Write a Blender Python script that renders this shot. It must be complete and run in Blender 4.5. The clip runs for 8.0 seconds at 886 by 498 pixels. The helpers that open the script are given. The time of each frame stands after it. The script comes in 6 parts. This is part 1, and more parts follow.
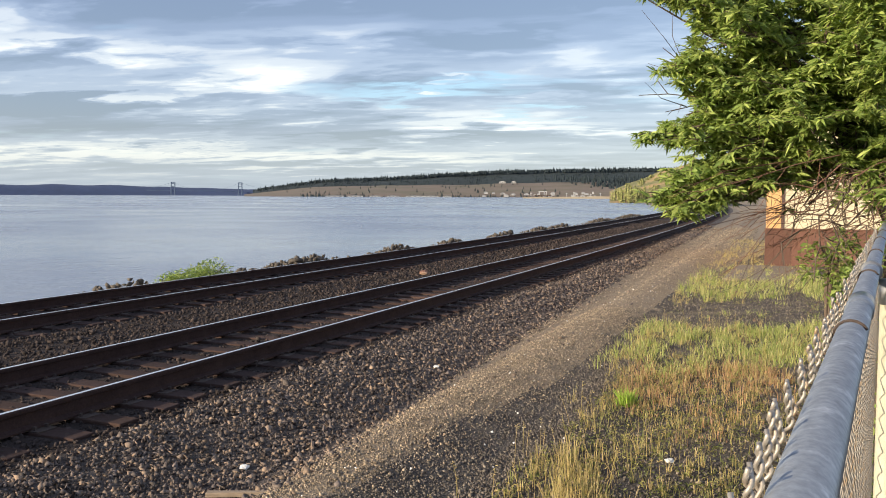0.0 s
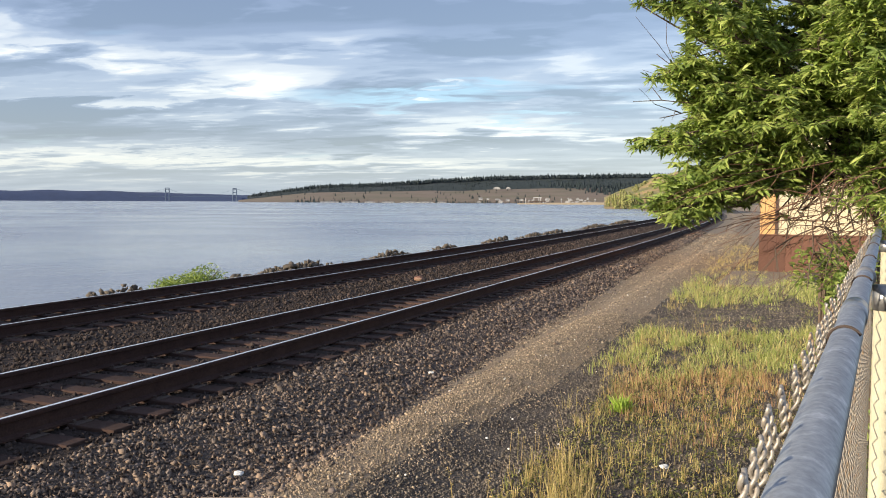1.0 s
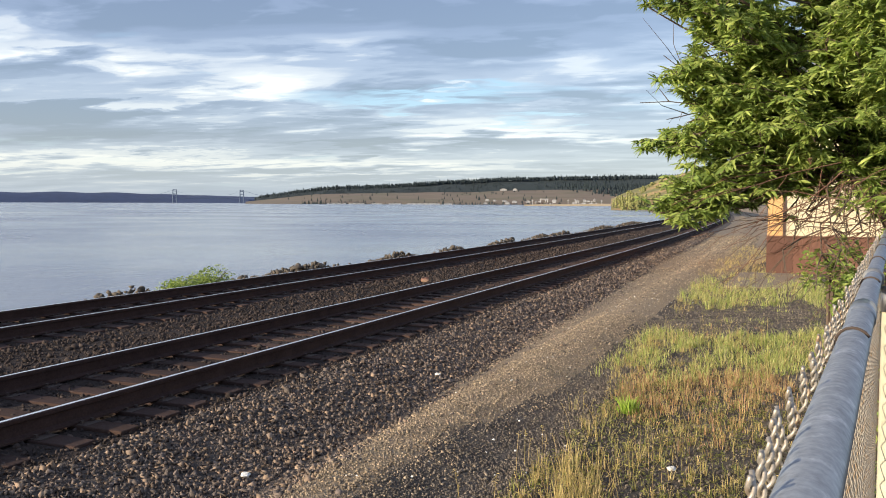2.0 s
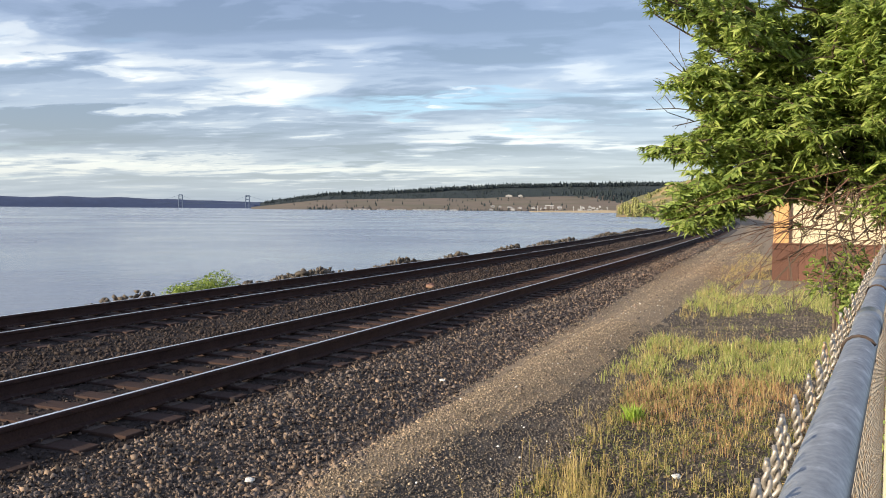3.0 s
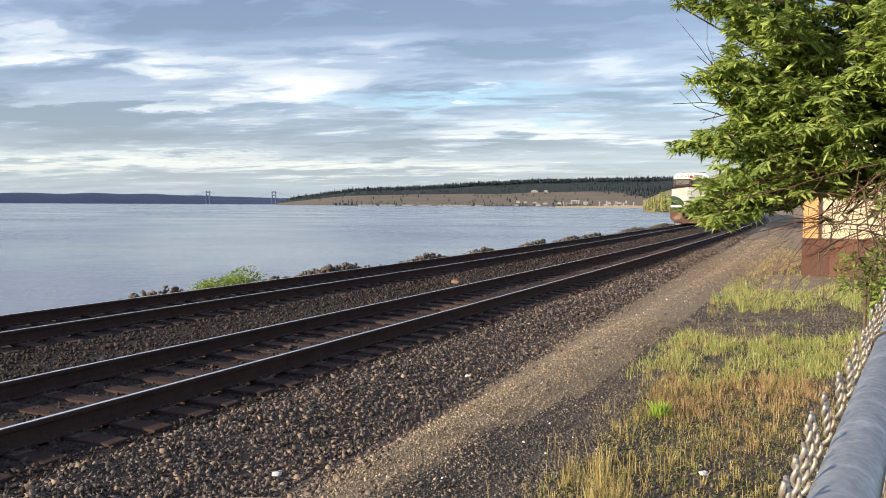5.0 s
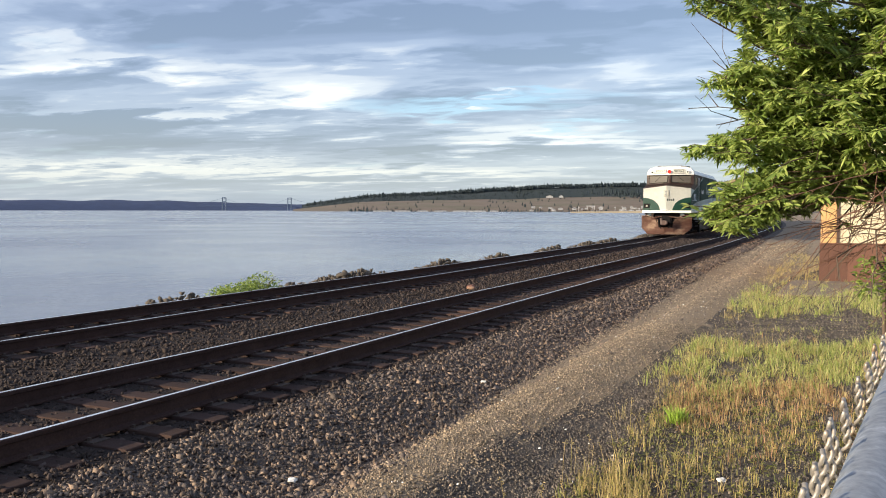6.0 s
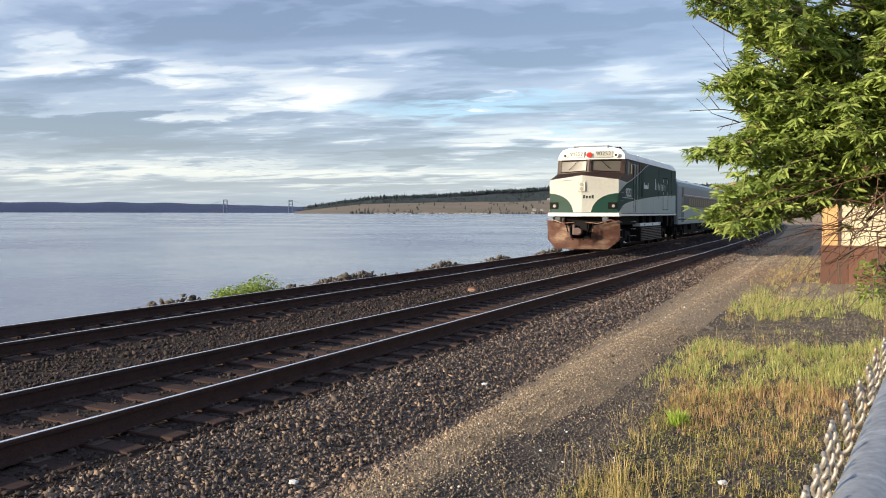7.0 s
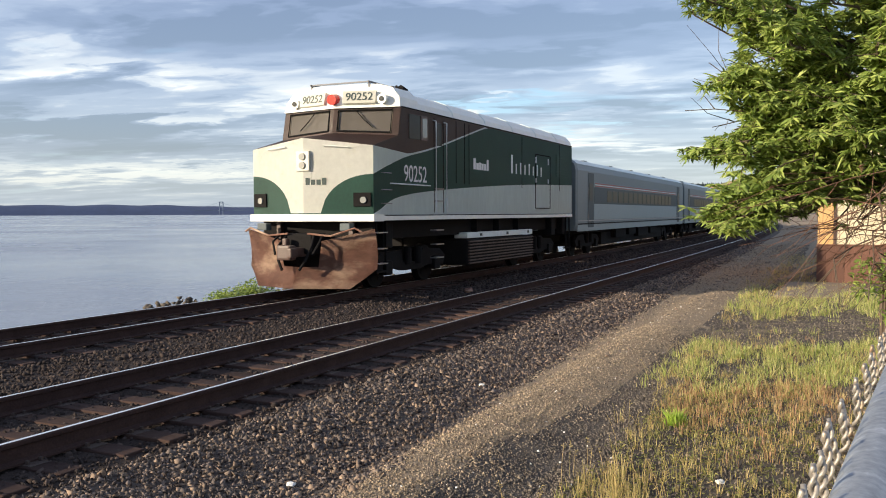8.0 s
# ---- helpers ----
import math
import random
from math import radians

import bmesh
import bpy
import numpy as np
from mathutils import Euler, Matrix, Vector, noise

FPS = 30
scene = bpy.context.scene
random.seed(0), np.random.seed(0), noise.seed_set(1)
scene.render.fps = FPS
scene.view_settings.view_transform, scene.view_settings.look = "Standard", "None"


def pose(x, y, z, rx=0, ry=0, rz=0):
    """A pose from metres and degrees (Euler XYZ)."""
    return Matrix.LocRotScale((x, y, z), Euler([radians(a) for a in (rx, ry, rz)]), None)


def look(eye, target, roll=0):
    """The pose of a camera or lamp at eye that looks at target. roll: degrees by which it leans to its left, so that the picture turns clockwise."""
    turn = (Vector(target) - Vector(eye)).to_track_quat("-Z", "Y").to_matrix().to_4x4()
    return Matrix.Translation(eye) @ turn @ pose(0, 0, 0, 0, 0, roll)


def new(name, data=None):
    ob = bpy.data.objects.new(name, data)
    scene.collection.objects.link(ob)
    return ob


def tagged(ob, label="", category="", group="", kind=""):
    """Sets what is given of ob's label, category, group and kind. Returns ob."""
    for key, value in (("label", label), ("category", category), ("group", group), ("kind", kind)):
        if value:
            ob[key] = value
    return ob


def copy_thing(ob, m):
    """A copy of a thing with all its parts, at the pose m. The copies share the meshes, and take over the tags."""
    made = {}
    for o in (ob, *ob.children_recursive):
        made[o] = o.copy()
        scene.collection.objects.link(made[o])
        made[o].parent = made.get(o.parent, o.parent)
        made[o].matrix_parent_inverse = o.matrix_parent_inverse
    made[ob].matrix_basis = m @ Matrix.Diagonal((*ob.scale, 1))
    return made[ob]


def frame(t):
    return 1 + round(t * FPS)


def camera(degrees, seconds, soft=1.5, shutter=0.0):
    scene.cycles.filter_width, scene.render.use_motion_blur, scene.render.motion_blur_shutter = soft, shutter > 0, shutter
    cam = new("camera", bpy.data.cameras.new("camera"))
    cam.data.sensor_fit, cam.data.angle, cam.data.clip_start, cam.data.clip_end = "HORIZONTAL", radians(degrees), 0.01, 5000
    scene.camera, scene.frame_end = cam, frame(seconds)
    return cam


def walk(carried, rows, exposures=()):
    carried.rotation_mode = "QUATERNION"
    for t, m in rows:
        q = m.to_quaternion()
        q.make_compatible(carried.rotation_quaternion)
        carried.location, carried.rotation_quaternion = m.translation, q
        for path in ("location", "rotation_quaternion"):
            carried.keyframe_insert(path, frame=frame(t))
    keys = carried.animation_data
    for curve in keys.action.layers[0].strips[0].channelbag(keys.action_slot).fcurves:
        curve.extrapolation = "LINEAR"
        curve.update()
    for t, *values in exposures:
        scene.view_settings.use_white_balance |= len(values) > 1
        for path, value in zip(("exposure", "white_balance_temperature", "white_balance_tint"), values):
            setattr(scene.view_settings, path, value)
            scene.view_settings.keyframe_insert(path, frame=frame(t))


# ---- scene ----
BEND = 3.0e-4          # sideways bend of the line, per metre squared
RAIL_TOP = 0.0
TRACKS = (-6.57, -10.927)
GAUGE = 1.505          # between the middles of the rail heads
EYE = 1.733
cam = camera(54.0, 8.0, soft=1.0)


def aim(yaw, pitch, lean):
    return pose(0, 0, EYE, 90 + pitch, 0, yaw) @ pose(0, 0, 0, 0, 0, -lean)


PATH = [
    (0.0, 22.717, -3.532, -0.203), (0.5, 22.612, -3.362, -0.219), (1.0, 22.369, -3.145, -0.233),
    (1.5, 22.610, -3.188, -0.172), (3.0, 23.152, -2.654, -0.415), (3.5, 23.555, -2.734, -0.445),
    (4.0, 23.975, -3.047, -0.369), (4.5, 24.294, -3.052, -0.335), (6.0, 25.825, -2.578, -0.086),
    (6.5, 25.889, -2.361, -0.084), (7.0, 25.896, -2.427, -0.107), (7.5, 25.880, -2.481, 0.005),
    (8.0, 25.659, -2.365, 0.187)]
walk(cam, [(t, aim(a, b, c)) for t, a, b, c in PATH])

# ---- light ----
SUN_FROM = Vector((-0.65, -0.76, 0.0)).normalized()
SUN_HEIGHT = radians(16)


def make_world():
    world = bpy.data.worlds.new("evening_sky")
    scene.world = world
    world.use_nodes = True
    nt = world.node_tree
    nt.nodes.clear()
    N, L = nt.nodes.new, nt.links.new

    def math_node(op, a, b=None, clamp=False):
        n = N("ShaderNodeMath")
        n.operation, n.use_clamp = op, clamp
        for i, v in enumerate((a, b)):
            if v is None:
                continue
            if isinstance(v, (int, float)):
                n.inputs[i].default_value = v
            else:
                L(v, n.inputs[i])
        return n.outputs[0]

    def ramp(fac, stops):
        n = N("ShaderNodeValToRGB")
        n.color_ramp.interpolation = "EASE"
        for i, (p, c) in enumerate(stops):
            e = n.color_ramp.elements[i] if i < 2 else n.color_ramp.elements.new(p)
            e.position, e.color = p, (*c, 1)
        L(fac, n.inputs[0])
        return n.outputs[0]

    def mix(fac, a, b):
        n = N("ShaderNodeMix")
        n.data_type = "RGBA"
        L(fac, n.inputs[0])
        for k, v in ((6, a), (7, b)):
            if isinstance(v, tuple):
                n.inputs[k].default_value = (*v, 1)
            else:
                L(v, n.inputs[k])
        return n.outputs[2]

    sky = N("ShaderNodeTexSky")
    sky.sky_type, sky.sun_disc = "NISHITA", False
    sky.sun_elevation = SUN_HEIGHT
    sky.sun_rotation = math.atan2(SUN_FROM.x, SUN_FROM.y)
    sky.air_density, sky.dust_density = 1.0, 1.0
    tc = N("ShaderNodeTexCoord")
    turn = N("ShaderNodeVectorRotate")          # y now points along the middle of the bay
    turn.rotation_type = "Z_AXIS"
    turn.inputs["Angle"].default_value = radians(-26)
    L(tc.outputs["Generated"], turn.inputs["Vector"])
    sep = N("ShaderNodeSeparateXYZ")
    L(turn.outputs[0], sep.inputs[0])
    x, y, z = sep.outputs
    # a flat cloud deck seen from below
    low = math_node("MAXIMUM", z, 0.0)
    deep = math_node("ADD", low, 0.075)
    px = math_node("DIVIDE", x, deep)
    py = math_node("DIVIDE", y, deep)

    def deck(sx, sy, scale, detail, rough, offset, warp):
        comb = N("ShaderNodeCombineXYZ")
        L(math_node("MULTIPLY", px, sx), comb.inputs[0])
        L(math_node("MULTIPLY", math_node("ADD", py, math_node("MULTIPLY", px, 0.18)), sy), comb.inputs[1])
        comb.inputs[2].default_value = offset
        n = N("ShaderNodeTexNoise")
        n.inputs["Scale"].default_value = scale
        n.inputs["Detail"].default_value = detail
        n.inputs["Roughness"].default_value = rough
        n.inputs["Distortion"].default_value = warp
        L(comb.outputs[0], n.inputs["Vector"])
        return n.outputs["Fac"]

    broad = deck(0.5, 1.0, 0.75, 6, 0.55, 3.7, 0.5)
    fine = deck(0.62, 1.1, 1.6, 6, 0.52, 11.3, 0.5)
    wisps = deck(0.75, 1.1, 4.2, 5, 0.52, 5.1, 0.4)
    gaps = deck(0.6, 0.9, 0.95, 5, 0.55, 21.9, 0.4)
    # the evening's larger cloud banks over the bay: middle (across, up), half lengths, weight
    front = math_node("MAXIMUM", y, 0.04)
    spot = N("ShaderNodeCombineXYZ")
    ruffle = math_node("MULTIPLY", math_node("SUBTRACT", fine, 0.5), 0.075)
    ragged = math_node("MULTIPLY", math_node("SUBTRACT", wisps, 0.5), 0.055)
    L(math_node("ADD", math_node("DIVIDE", x, front), math_node("MULTIPLY", ragged, 2.5)), spot.inputs[0])
    L(math_node("ADD", math_node("DIVIDE", z, front), math_node("ADD", ruffle, ragged)), spot.inputs[1])

    def banks(rows):
        total = None
        for cu, cv, ru, rv, weight in rows:
            off = N("ShaderNodeVectorMath")
            off.operation = "SUBTRACT"
            L(spot.outputs[0], off.inputs[0])
            off.inputs[1].default_value = (cu, cv, 0)
            size = N("ShaderNodeVectorMath")
            size.operation = "MULTIPLY"
            L(off.outputs[0], size.inputs[0])
            size.inputs[1].default_value = (1 / ru, 1 / rv, 0)
            dot = N("ShaderNodeVectorMath")
            dot.operation = "DOT_PRODUCT"
            L(size.outputs[0], dot.inputs[0])
            L(size.outputs[0], dot.inputs[1])
            bell = math_node("MULTIPLY", math_node("POWER", 0.37, dot.outputs["Value"]), weight * 1.12)
            total = bell if total is None else math_node("ADD", total, bell)
        return total

    BRIGHT = ((-0.134, 0.134, 0.075, 0.017, 0.11), (-0.05, 0.178, 0.10, 0.020, 0.07), (-0.39, 0.172, 0.09, 0.010, 0.08), (0.12, 0.085, 0.16, 0.012, 0.08),
              (-0.44, 0.200, 0.04, 0.012, 0.09), (0.061, 0.127, 0.012, 0.010, 0.10), (-0.30, 0.112, 0.20, 0.006, 0.06), (-0.36, 0.052, 0.30, 0.011, 0.10),
              (-0.20, 0.090, 0.08, 0.009, 0.07), (0.22, 0.16, 0.10, 0.022, 0.06), (0.13, 0.128, 0.05, 0.010, 0.07), (-0.05, 0.045, 0.25, 0.008, 0.04))
    DARK = ((-0.38, 0.092, 0.17, 0.020, -0.11), (-0.28, 0.205, 0.20, 0.016, -0.09), (-0.035, 0.124, 0.06, 0.013, -0.08), (-0.37, 0.145, 0.09, 0.010, -0.08),
            (-0.07, 0.086, 0.14, 0.011, -0.08), (0.10, 0.165, 0.17, 0.015, -0.07), (-0.24, 0.051, 0.07, 0.004, -0.08), (0.0, 0.066, 0.22, 0.008, -0.06),
            (0.24, 0.105, 0.10, 0.020, -0.06), (-0.04, 0.028, 0.12, 0.007, -0.08), (0.05, 0.215, 0.2, 0.014, -0.05))
    tone = math_node("ADD", math_node("MULTIPLY", broad, 0.42), math_node("ADD", math_node("MULTIPLY", fine, 0.40), math_node("MULTIPLY", wisps, 0.18)))
    tone = math_node("ADD", tone, math_node("ADD", banks(BRIGHT), banks(DARK)))
    cloud = ramp(tone, ((0.41, (0.185, 0.235, 0.40)), (0.64, (1.25, 1.22, 1.17)), (0.465, (0.27, 0.33, 0.53)), (0.52, (0.44, 0.51, 0.71)), (0.578, (0.82, 0.85, 0.94))))
    blue = ramp(z, ((0.0, (0.56, 0.71, 0.83)), (0.5, (0.20, 0.40, 0.72)), (0.05, (0.60, 0.80, 0.93)), (0.14, (0.42, 0.70, 0.98))))
    open_sky = math_node("SUBTRACT", math_node("ADD", gaps, math_node("MULTIPLY", fine, 0.35)), 0.785)
    OPEN = ((0.022, 0.114, 0.085, 0.008, 0.26), (0.17, 0.094, 0.08, 0.006, 0.2), (-0.225, 0.140, 0.04, 0.005, 0.16), (0.10, 0.135, 0.06, 0.006, 0.16))
    open_sky = math_node("MULTIPLY", math_node("ADD", open_sky, banks(OPEN)), 5.5, True)
    hazy = math_node("SUBTRACT", 1.0, math_node("MULTIPLY", math_node("SUBTRACT", z, 0.015), 18.0, True), True)
    col = mix(open_sky, cloud, blue)
    col = mix(math_node("MULTIPLY", hazy, 0.75), col, (0.44, 0.60, 0.80))
    a = N("ShaderNodeBackground")
    a.inputs["Strength"].default_value = 0.05
    L(sky.outputs[0], a.inputs[0])
    b = N("ShaderNodeBackground")
    b.inputs["Strength"].default_value = 0.465
    L(col, b.inputs[0])
    both = N("ShaderNodeAddShader")
    L(a.outputs[0], both.inputs[0])
    L(b.outputs[0], both.inputs[1])
    out = N("ShaderNodeOutputWorld")
    L(both.outputs[0], out.inputs[0])


make_world()
sun = new("sun", bpy.data.lights.new("sun", "SUN"))
sun.data.energy, sun.data.angle, sun.data.color = 5.0, radians(0.6), (1.0, 0.85, 0.64)
toward = Vector((SUN_FROM.x * math.cos(SUN_HEIGHT), SUN_FROM.y * math.cos(SUN_HEIGHT), math.sin(SUN_HEIGHT)))
sun.matrix_world = look(toward * 100, (0, 0, 0))
scene.view_settings.exposure = 0.6


# ---- materials ----
def material(name, colour, rough=0.7, metal=0.0, spread=0.25, scale=6.0, grain=60.0, bump=0.2, depth=0.01,
             second=None, second_amount=0.5, island=0.0, obj=0.0, coord="Object", stretch=(1, 1, 1), coat=0.0, sheen=0.0):
    """Two scales of colour change, and a fine relief. second: a second colour in large patches."""
    m = bpy.data.materials.new(name)
    m.use_nodes = True
    nt = m.node_tree
    N, L = nt.nodes.new, nt.links.new
    bsdf = nt.nodes["Principled BSDF"]
    tc = N("ShaderNodeTexCoord")
    mp = N("ShaderNodeMapping")
    mp.inputs["Scale"].default_value = stretch
    L(tc.outputs[coord], mp.inputs[0])

    def noise_node(s, detail=4):
        n = N("ShaderNodeTexNoise")
        n.inputs["Scale"].default_value, n.inputs["Detail"].default_value = s, detail
        n.inputs["Roughness"].default_value = 0.6
        L(mp.outputs[0], n.inputs["Vector"])
        return n.outputs["Fac"]
    big, small = noise_node(scale, 5), noise_node(grain, 3)
    add = N("ShaderNodeMath")
    add.operation = "ADD"
    L(big, add.inputs[0])
    L(small, add.inputs[1])
    value = add.outputs[0]
    if island or obj:
        src = N("ShaderNodeNewGeometry").outputs["Random Per Island"] if island else N("ShaderNodeObjectInfo").outputs["Random"]
        mul = N("ShaderNodeMath")
        mul.operation = "MULTIPLY_ADD"
        L(src, mul.inputs[0])
        mul.inputs[1].default_value = island or obj
        L(value, mul.inputs[2])
        value = mul.outputs[0]
    rng = N("ShaderNodeMapRange")
    top = 1.4 + (island or obj)
    for k, v in (("From Min", 0.6), ("From Max", top), ("To Min", 1 - spread), ("To Max", 1 + spread)):
        rng.inputs[k].default_value = v
    L(value, rng.inputs["Value"])
    base = N("ShaderNodeRGB")
    base.outputs[0].default_value = (*colour, 1)
    col = base.outputs[0]
    if second:
        st = N("ShaderNodeMapRange")
        st.inputs["From Min"].default_value, st.inputs["From Max"].default_value = 0.62 - 0.3 * second_amount, 0.78 - 0.3 * second_amount
        if island or obj:
            n2 = N("ShaderNodeMath")
            n2.operation = "FRACT"
            n3 = N("ShaderNodeMath")
            n3.operation = "MULTIPLY"
            L(src, n3.inputs[0])
            n3.inputs[1].default_value = 37.7
            L(n3.outputs[0], n2.inputs[0])
            L(n2.outputs[0], st.inputs["Value"])
        else:
            L(big, st.inputs["Value"])
        mx = N("ShaderNodeMix")
        mx.data_type = "RGBA"
        L(st.outputs[0], mx.inputs[0])
        L(col, mx.inputs[6])
        mx.inputs[7].default_value = (*second, 1)
        col = mx.outputs[2]
    hs = N("ShaderNodeHueSaturation")
    L(rng.outputs[0], hs.inputs["Value"])
    L(col, hs.inputs["Color"])
    L(hs.outputs[0], bsdf.inputs["Base Color"])
    bsdf.inputs["Roughness"].default_value, bsdf.inputs["Metallic"].default_value = rough, metal
    bsdf.inputs["Coat Weight"].default_value = coat
    if bump:
        bn = N("ShaderNodeBump")
        bn.inputs["Strength"].default_value, bn.inputs["Distance"].default_value = bump, depth
        L(small, bn.inputs["Height"])
        L(bn.outputs[0], bsdf.inputs["Normal"])
    return m


def leaf_material(name, colour, second, through_light=0.35):
    m = material(name, colour, rough=0.55, spread=0.45, scale=3, grain=30, bump=0, island=0.9, second=second, second_amount=0.4)
    nt = m.node_tree
    bsdf, out = nt.nodes["Principled BSDF"], nt.nodes["Material Output"]
    tr = nt.nodes.new("ShaderNodeBsdfTranslucent")
    src = bsdf.inputs["Base Color"].links[0].from_socket
    nt.links.new(src, tr.inputs["Color"])
    mx = nt.nodes.new("ShaderNodeMixShader")
    mx.inputs[0].default_value = through_light
    nt.links.new(bsdf.outputs[0], mx.inputs[1])
    nt.links.new(tr.outputs[0], mx.inputs[2])
    nt.links.new(mx.outputs[0], out.inputs["Surface"])
    return m


def glass_material(name, tint, rough=0.05):
    m = bpy.data.materials.new(name)
    m.use_nodes = True
    b = m.node_tree.nodes["Principled BSDF"]
    b.inputs["Base Color"].default_value = (*tint, 1)
    b.inputs["Roughness"].default_value = rough
    b.inputs["IOR"].default_value = 1.5
    b.inputs["Coat Weight"].default_value = 0.6
    b.inputs["Coat Roughness"].default_value = 0.03
    return m


def water_material():
    m = bpy.data.materials.new("sea_water")
    m.use_nodes = True
    nt = m.node_tree
    N, L = nt.nodes.new, nt.links.new
    b = nt.nodes["Principled BSDF"]
    b.inputs["Base Color"].default_value = (0.205, 0.23, 0.285, 1)
    b.inputs["Roughness"].default_value = 0.12
    b.inputs["IOR"].default_value = 1.33
    tc = N("ShaderNodeTexCoord")
    heights = None
    for scale, weight, sx in ((0.12, 1.0, 0.6), (0.7, 0.35, 0.7), (2.6, 0.10, 1.0)):
        mp = N("ShaderNodeMapping")
        mp.inputs["Scale"].default_value = (1.0, sx, 1.0)
        mp.inputs["Rotation"].default_value = (0, 0, 0.5)
        L(tc.outputs["Object"], mp.inputs[0])
        n = N("ShaderNodeTexNoise")
        n.inputs["Scale"].default_value, n.inputs["Detail"].default_value = scale, 3
        L(mp.outputs[0], n.inputs["Vector"])
        ma = N("ShaderNodeMath")
        ma.operation = "MULTIPLY_ADD"
        L(n.outputs["Fac"], ma.inputs[0])
        ma.inputs[1].default_value = weight
        if heights is not None:
            L(heights, ma.inputs[2])
        else:
            ma.inputs[2].default_value = 0
        heights = ma.outputs[0]
    bn = N("ShaderNodeBump")
    bn.inputs["Strength"].default_value, bn.inputs["Distance"].default_value = 1.0, 0.22
    L(heights, bn.inputs["Height"])
    L(bn.outputs[0], b.inputs["Normal"])
    # smooth and ruffled patches
    n = N("ShaderNodeTexNoise")
    n.inputs["Scale"].default_value, n.inputs["Detail"].default_value = 0.02, 4
    L(tc.outputs["Object"], n.inputs["Vector"])
    r = N("ShaderNodeMapRange")
    for k, v in (("From Min", 0.35), ("From Max", 0.65), ("To Min", 0.10), ("To Max", 0.30)):
        r.inputs[k].default_value = v
    L(n.outputs["Fac"], r.inputs["Value"])
    L(r.outputs[0], b.inputs["Roughness"])
    return m


M = {}
M["water"] = water_material()
M["ballast"] = material("ballast_bed", (0.042, 0.032, 0.028), 0.95, spread=0.5, scale=1.5, grain=40, bump=0.8, depth=0.03)
M["bank"] = material("stony_bank", (0.085, 0.065, 0.053), 0.95, spread=0.6, scale=2.5, grain=45, bump=1.0, depth=0.04)
M["ballast_stone"] = material("ballast_stone", (0.130, 0.103, 0.088), 0.9, spread=0.75, scale=8, grain=120, bump=0.3, island=1.6, second=(0.24, 0.172, 0.122), second_amount=0.32)
M["track_stone"] = material("sooty_stone", (0.042, 0.033, 0.030), 0.92, spread=0.6, scale=8, grain=120, bump=0.3, island=1.2, second=(0.07, 0.053, 0.046), second_amount=0.3)
M["gravel"] = material("path_gravel", (0.29, 0.22, 0.145), 0.95, spread=0.5, scale=2.5, grain=45, bump=1.0, depth=0.04, second=(0.21, 0.165, 0.115), second_amount=0.45)
M["gravel_stone"] = material("gravel_stone", (0.38, 0.295, 0.20), 0.9, spread=0.65, scale=6, grain=90, bump=0.2, island=1.2, second=(0.15, 0.12, 0.09), second_amount=0.35)
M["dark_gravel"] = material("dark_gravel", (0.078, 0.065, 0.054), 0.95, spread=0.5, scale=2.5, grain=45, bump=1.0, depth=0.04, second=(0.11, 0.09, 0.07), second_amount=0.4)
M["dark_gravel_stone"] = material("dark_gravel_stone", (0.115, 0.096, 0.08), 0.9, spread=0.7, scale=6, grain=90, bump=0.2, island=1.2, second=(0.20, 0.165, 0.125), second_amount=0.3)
M["soil"] = material("dark_soil", (0.062, 0.050, 0.040), 0.95, spread=0.55, scale=1.6, grain=45, bump=0.9, depth=0.02, second=(0.12, 0.095, 0.065), second_amount=0.5)
M["rip"] = material("riprap_rock", (0.092, 0.076, 0.060), 0.9, spread=0.5, scale=2, grain=14, bump=0.6, depth=0.05, island=0.8)
M["rail_top"] = material("worn_rail_head", (0.90, 0.89, 0.87), 0.34, 1.0, spread=0.1, scale=3, grain=60, bump=0.05)
M["rail_side"] = material("rusty_rail_web", (0.052, 0.031, 0.027), 0.85, 0.0, spread=0.4, scale=5, grain=50, bump=0.3)
M["tie"] = material("creosoted_timber", (0.046, 0.029, 0.025), 0.9, spread=0.55, scale=4, grain=50, bump=0.6, stretch=(0.25, 1, 1), obj=0.7, second=(0.066, 0.041, 0.033), second_amount=0.3)
M["plate"] = material("rusty_tie_plate", (0.06, 0.042, 0.034), 0.85, spread=0.4, bump=0.3)
M["white"] = material("cream_paint", (0.81, 0.81, 0.74), 0.4, spread=0.08, scale=1.2, grain=9, bump=0, second=(0.75, 0.73, 0.63), second_amount=0.2)
M["grey_white"] = material("weathered_light_paint", (0.71, 0.79, 0.77), 0.5, spread=0.10, scale=1.0, grain=7, bump=0, stretch=(1, 1, 0.3))
M["green"] = material("dark_green_paint", (0.012, 0.078, 0.054), 0.55, spread=0.2, scale=1.0, grain=20, bump=0.03)
M["brown"] = material("brown_paint", (0.080, 0.046, 0.037), 0.5, spread=0.2, scale=1.2, grain=25, bump=0.03)
M["rust"] = material("rusty_plough_steel", (0.17, 0.078, 0.052), 0.7, spread=0.35, scale=1.3, grain=7, bump=0.05, second=(0.36, 0.24, 0.165), second_amount=0.45, stretch=(0.7, 0.7, 1.6))
M["black"] = material("black_underframe", (0.011, 0.010, 0.010), 0.85, spread=0.4, scale=2, grain=25, bump=0.2)
M["steel"] = material("dull_steel", (0.36, 0.36, 0.36), 0.45, 0.8, spread=0.15, scale=5, grain=60, bump=0.1)
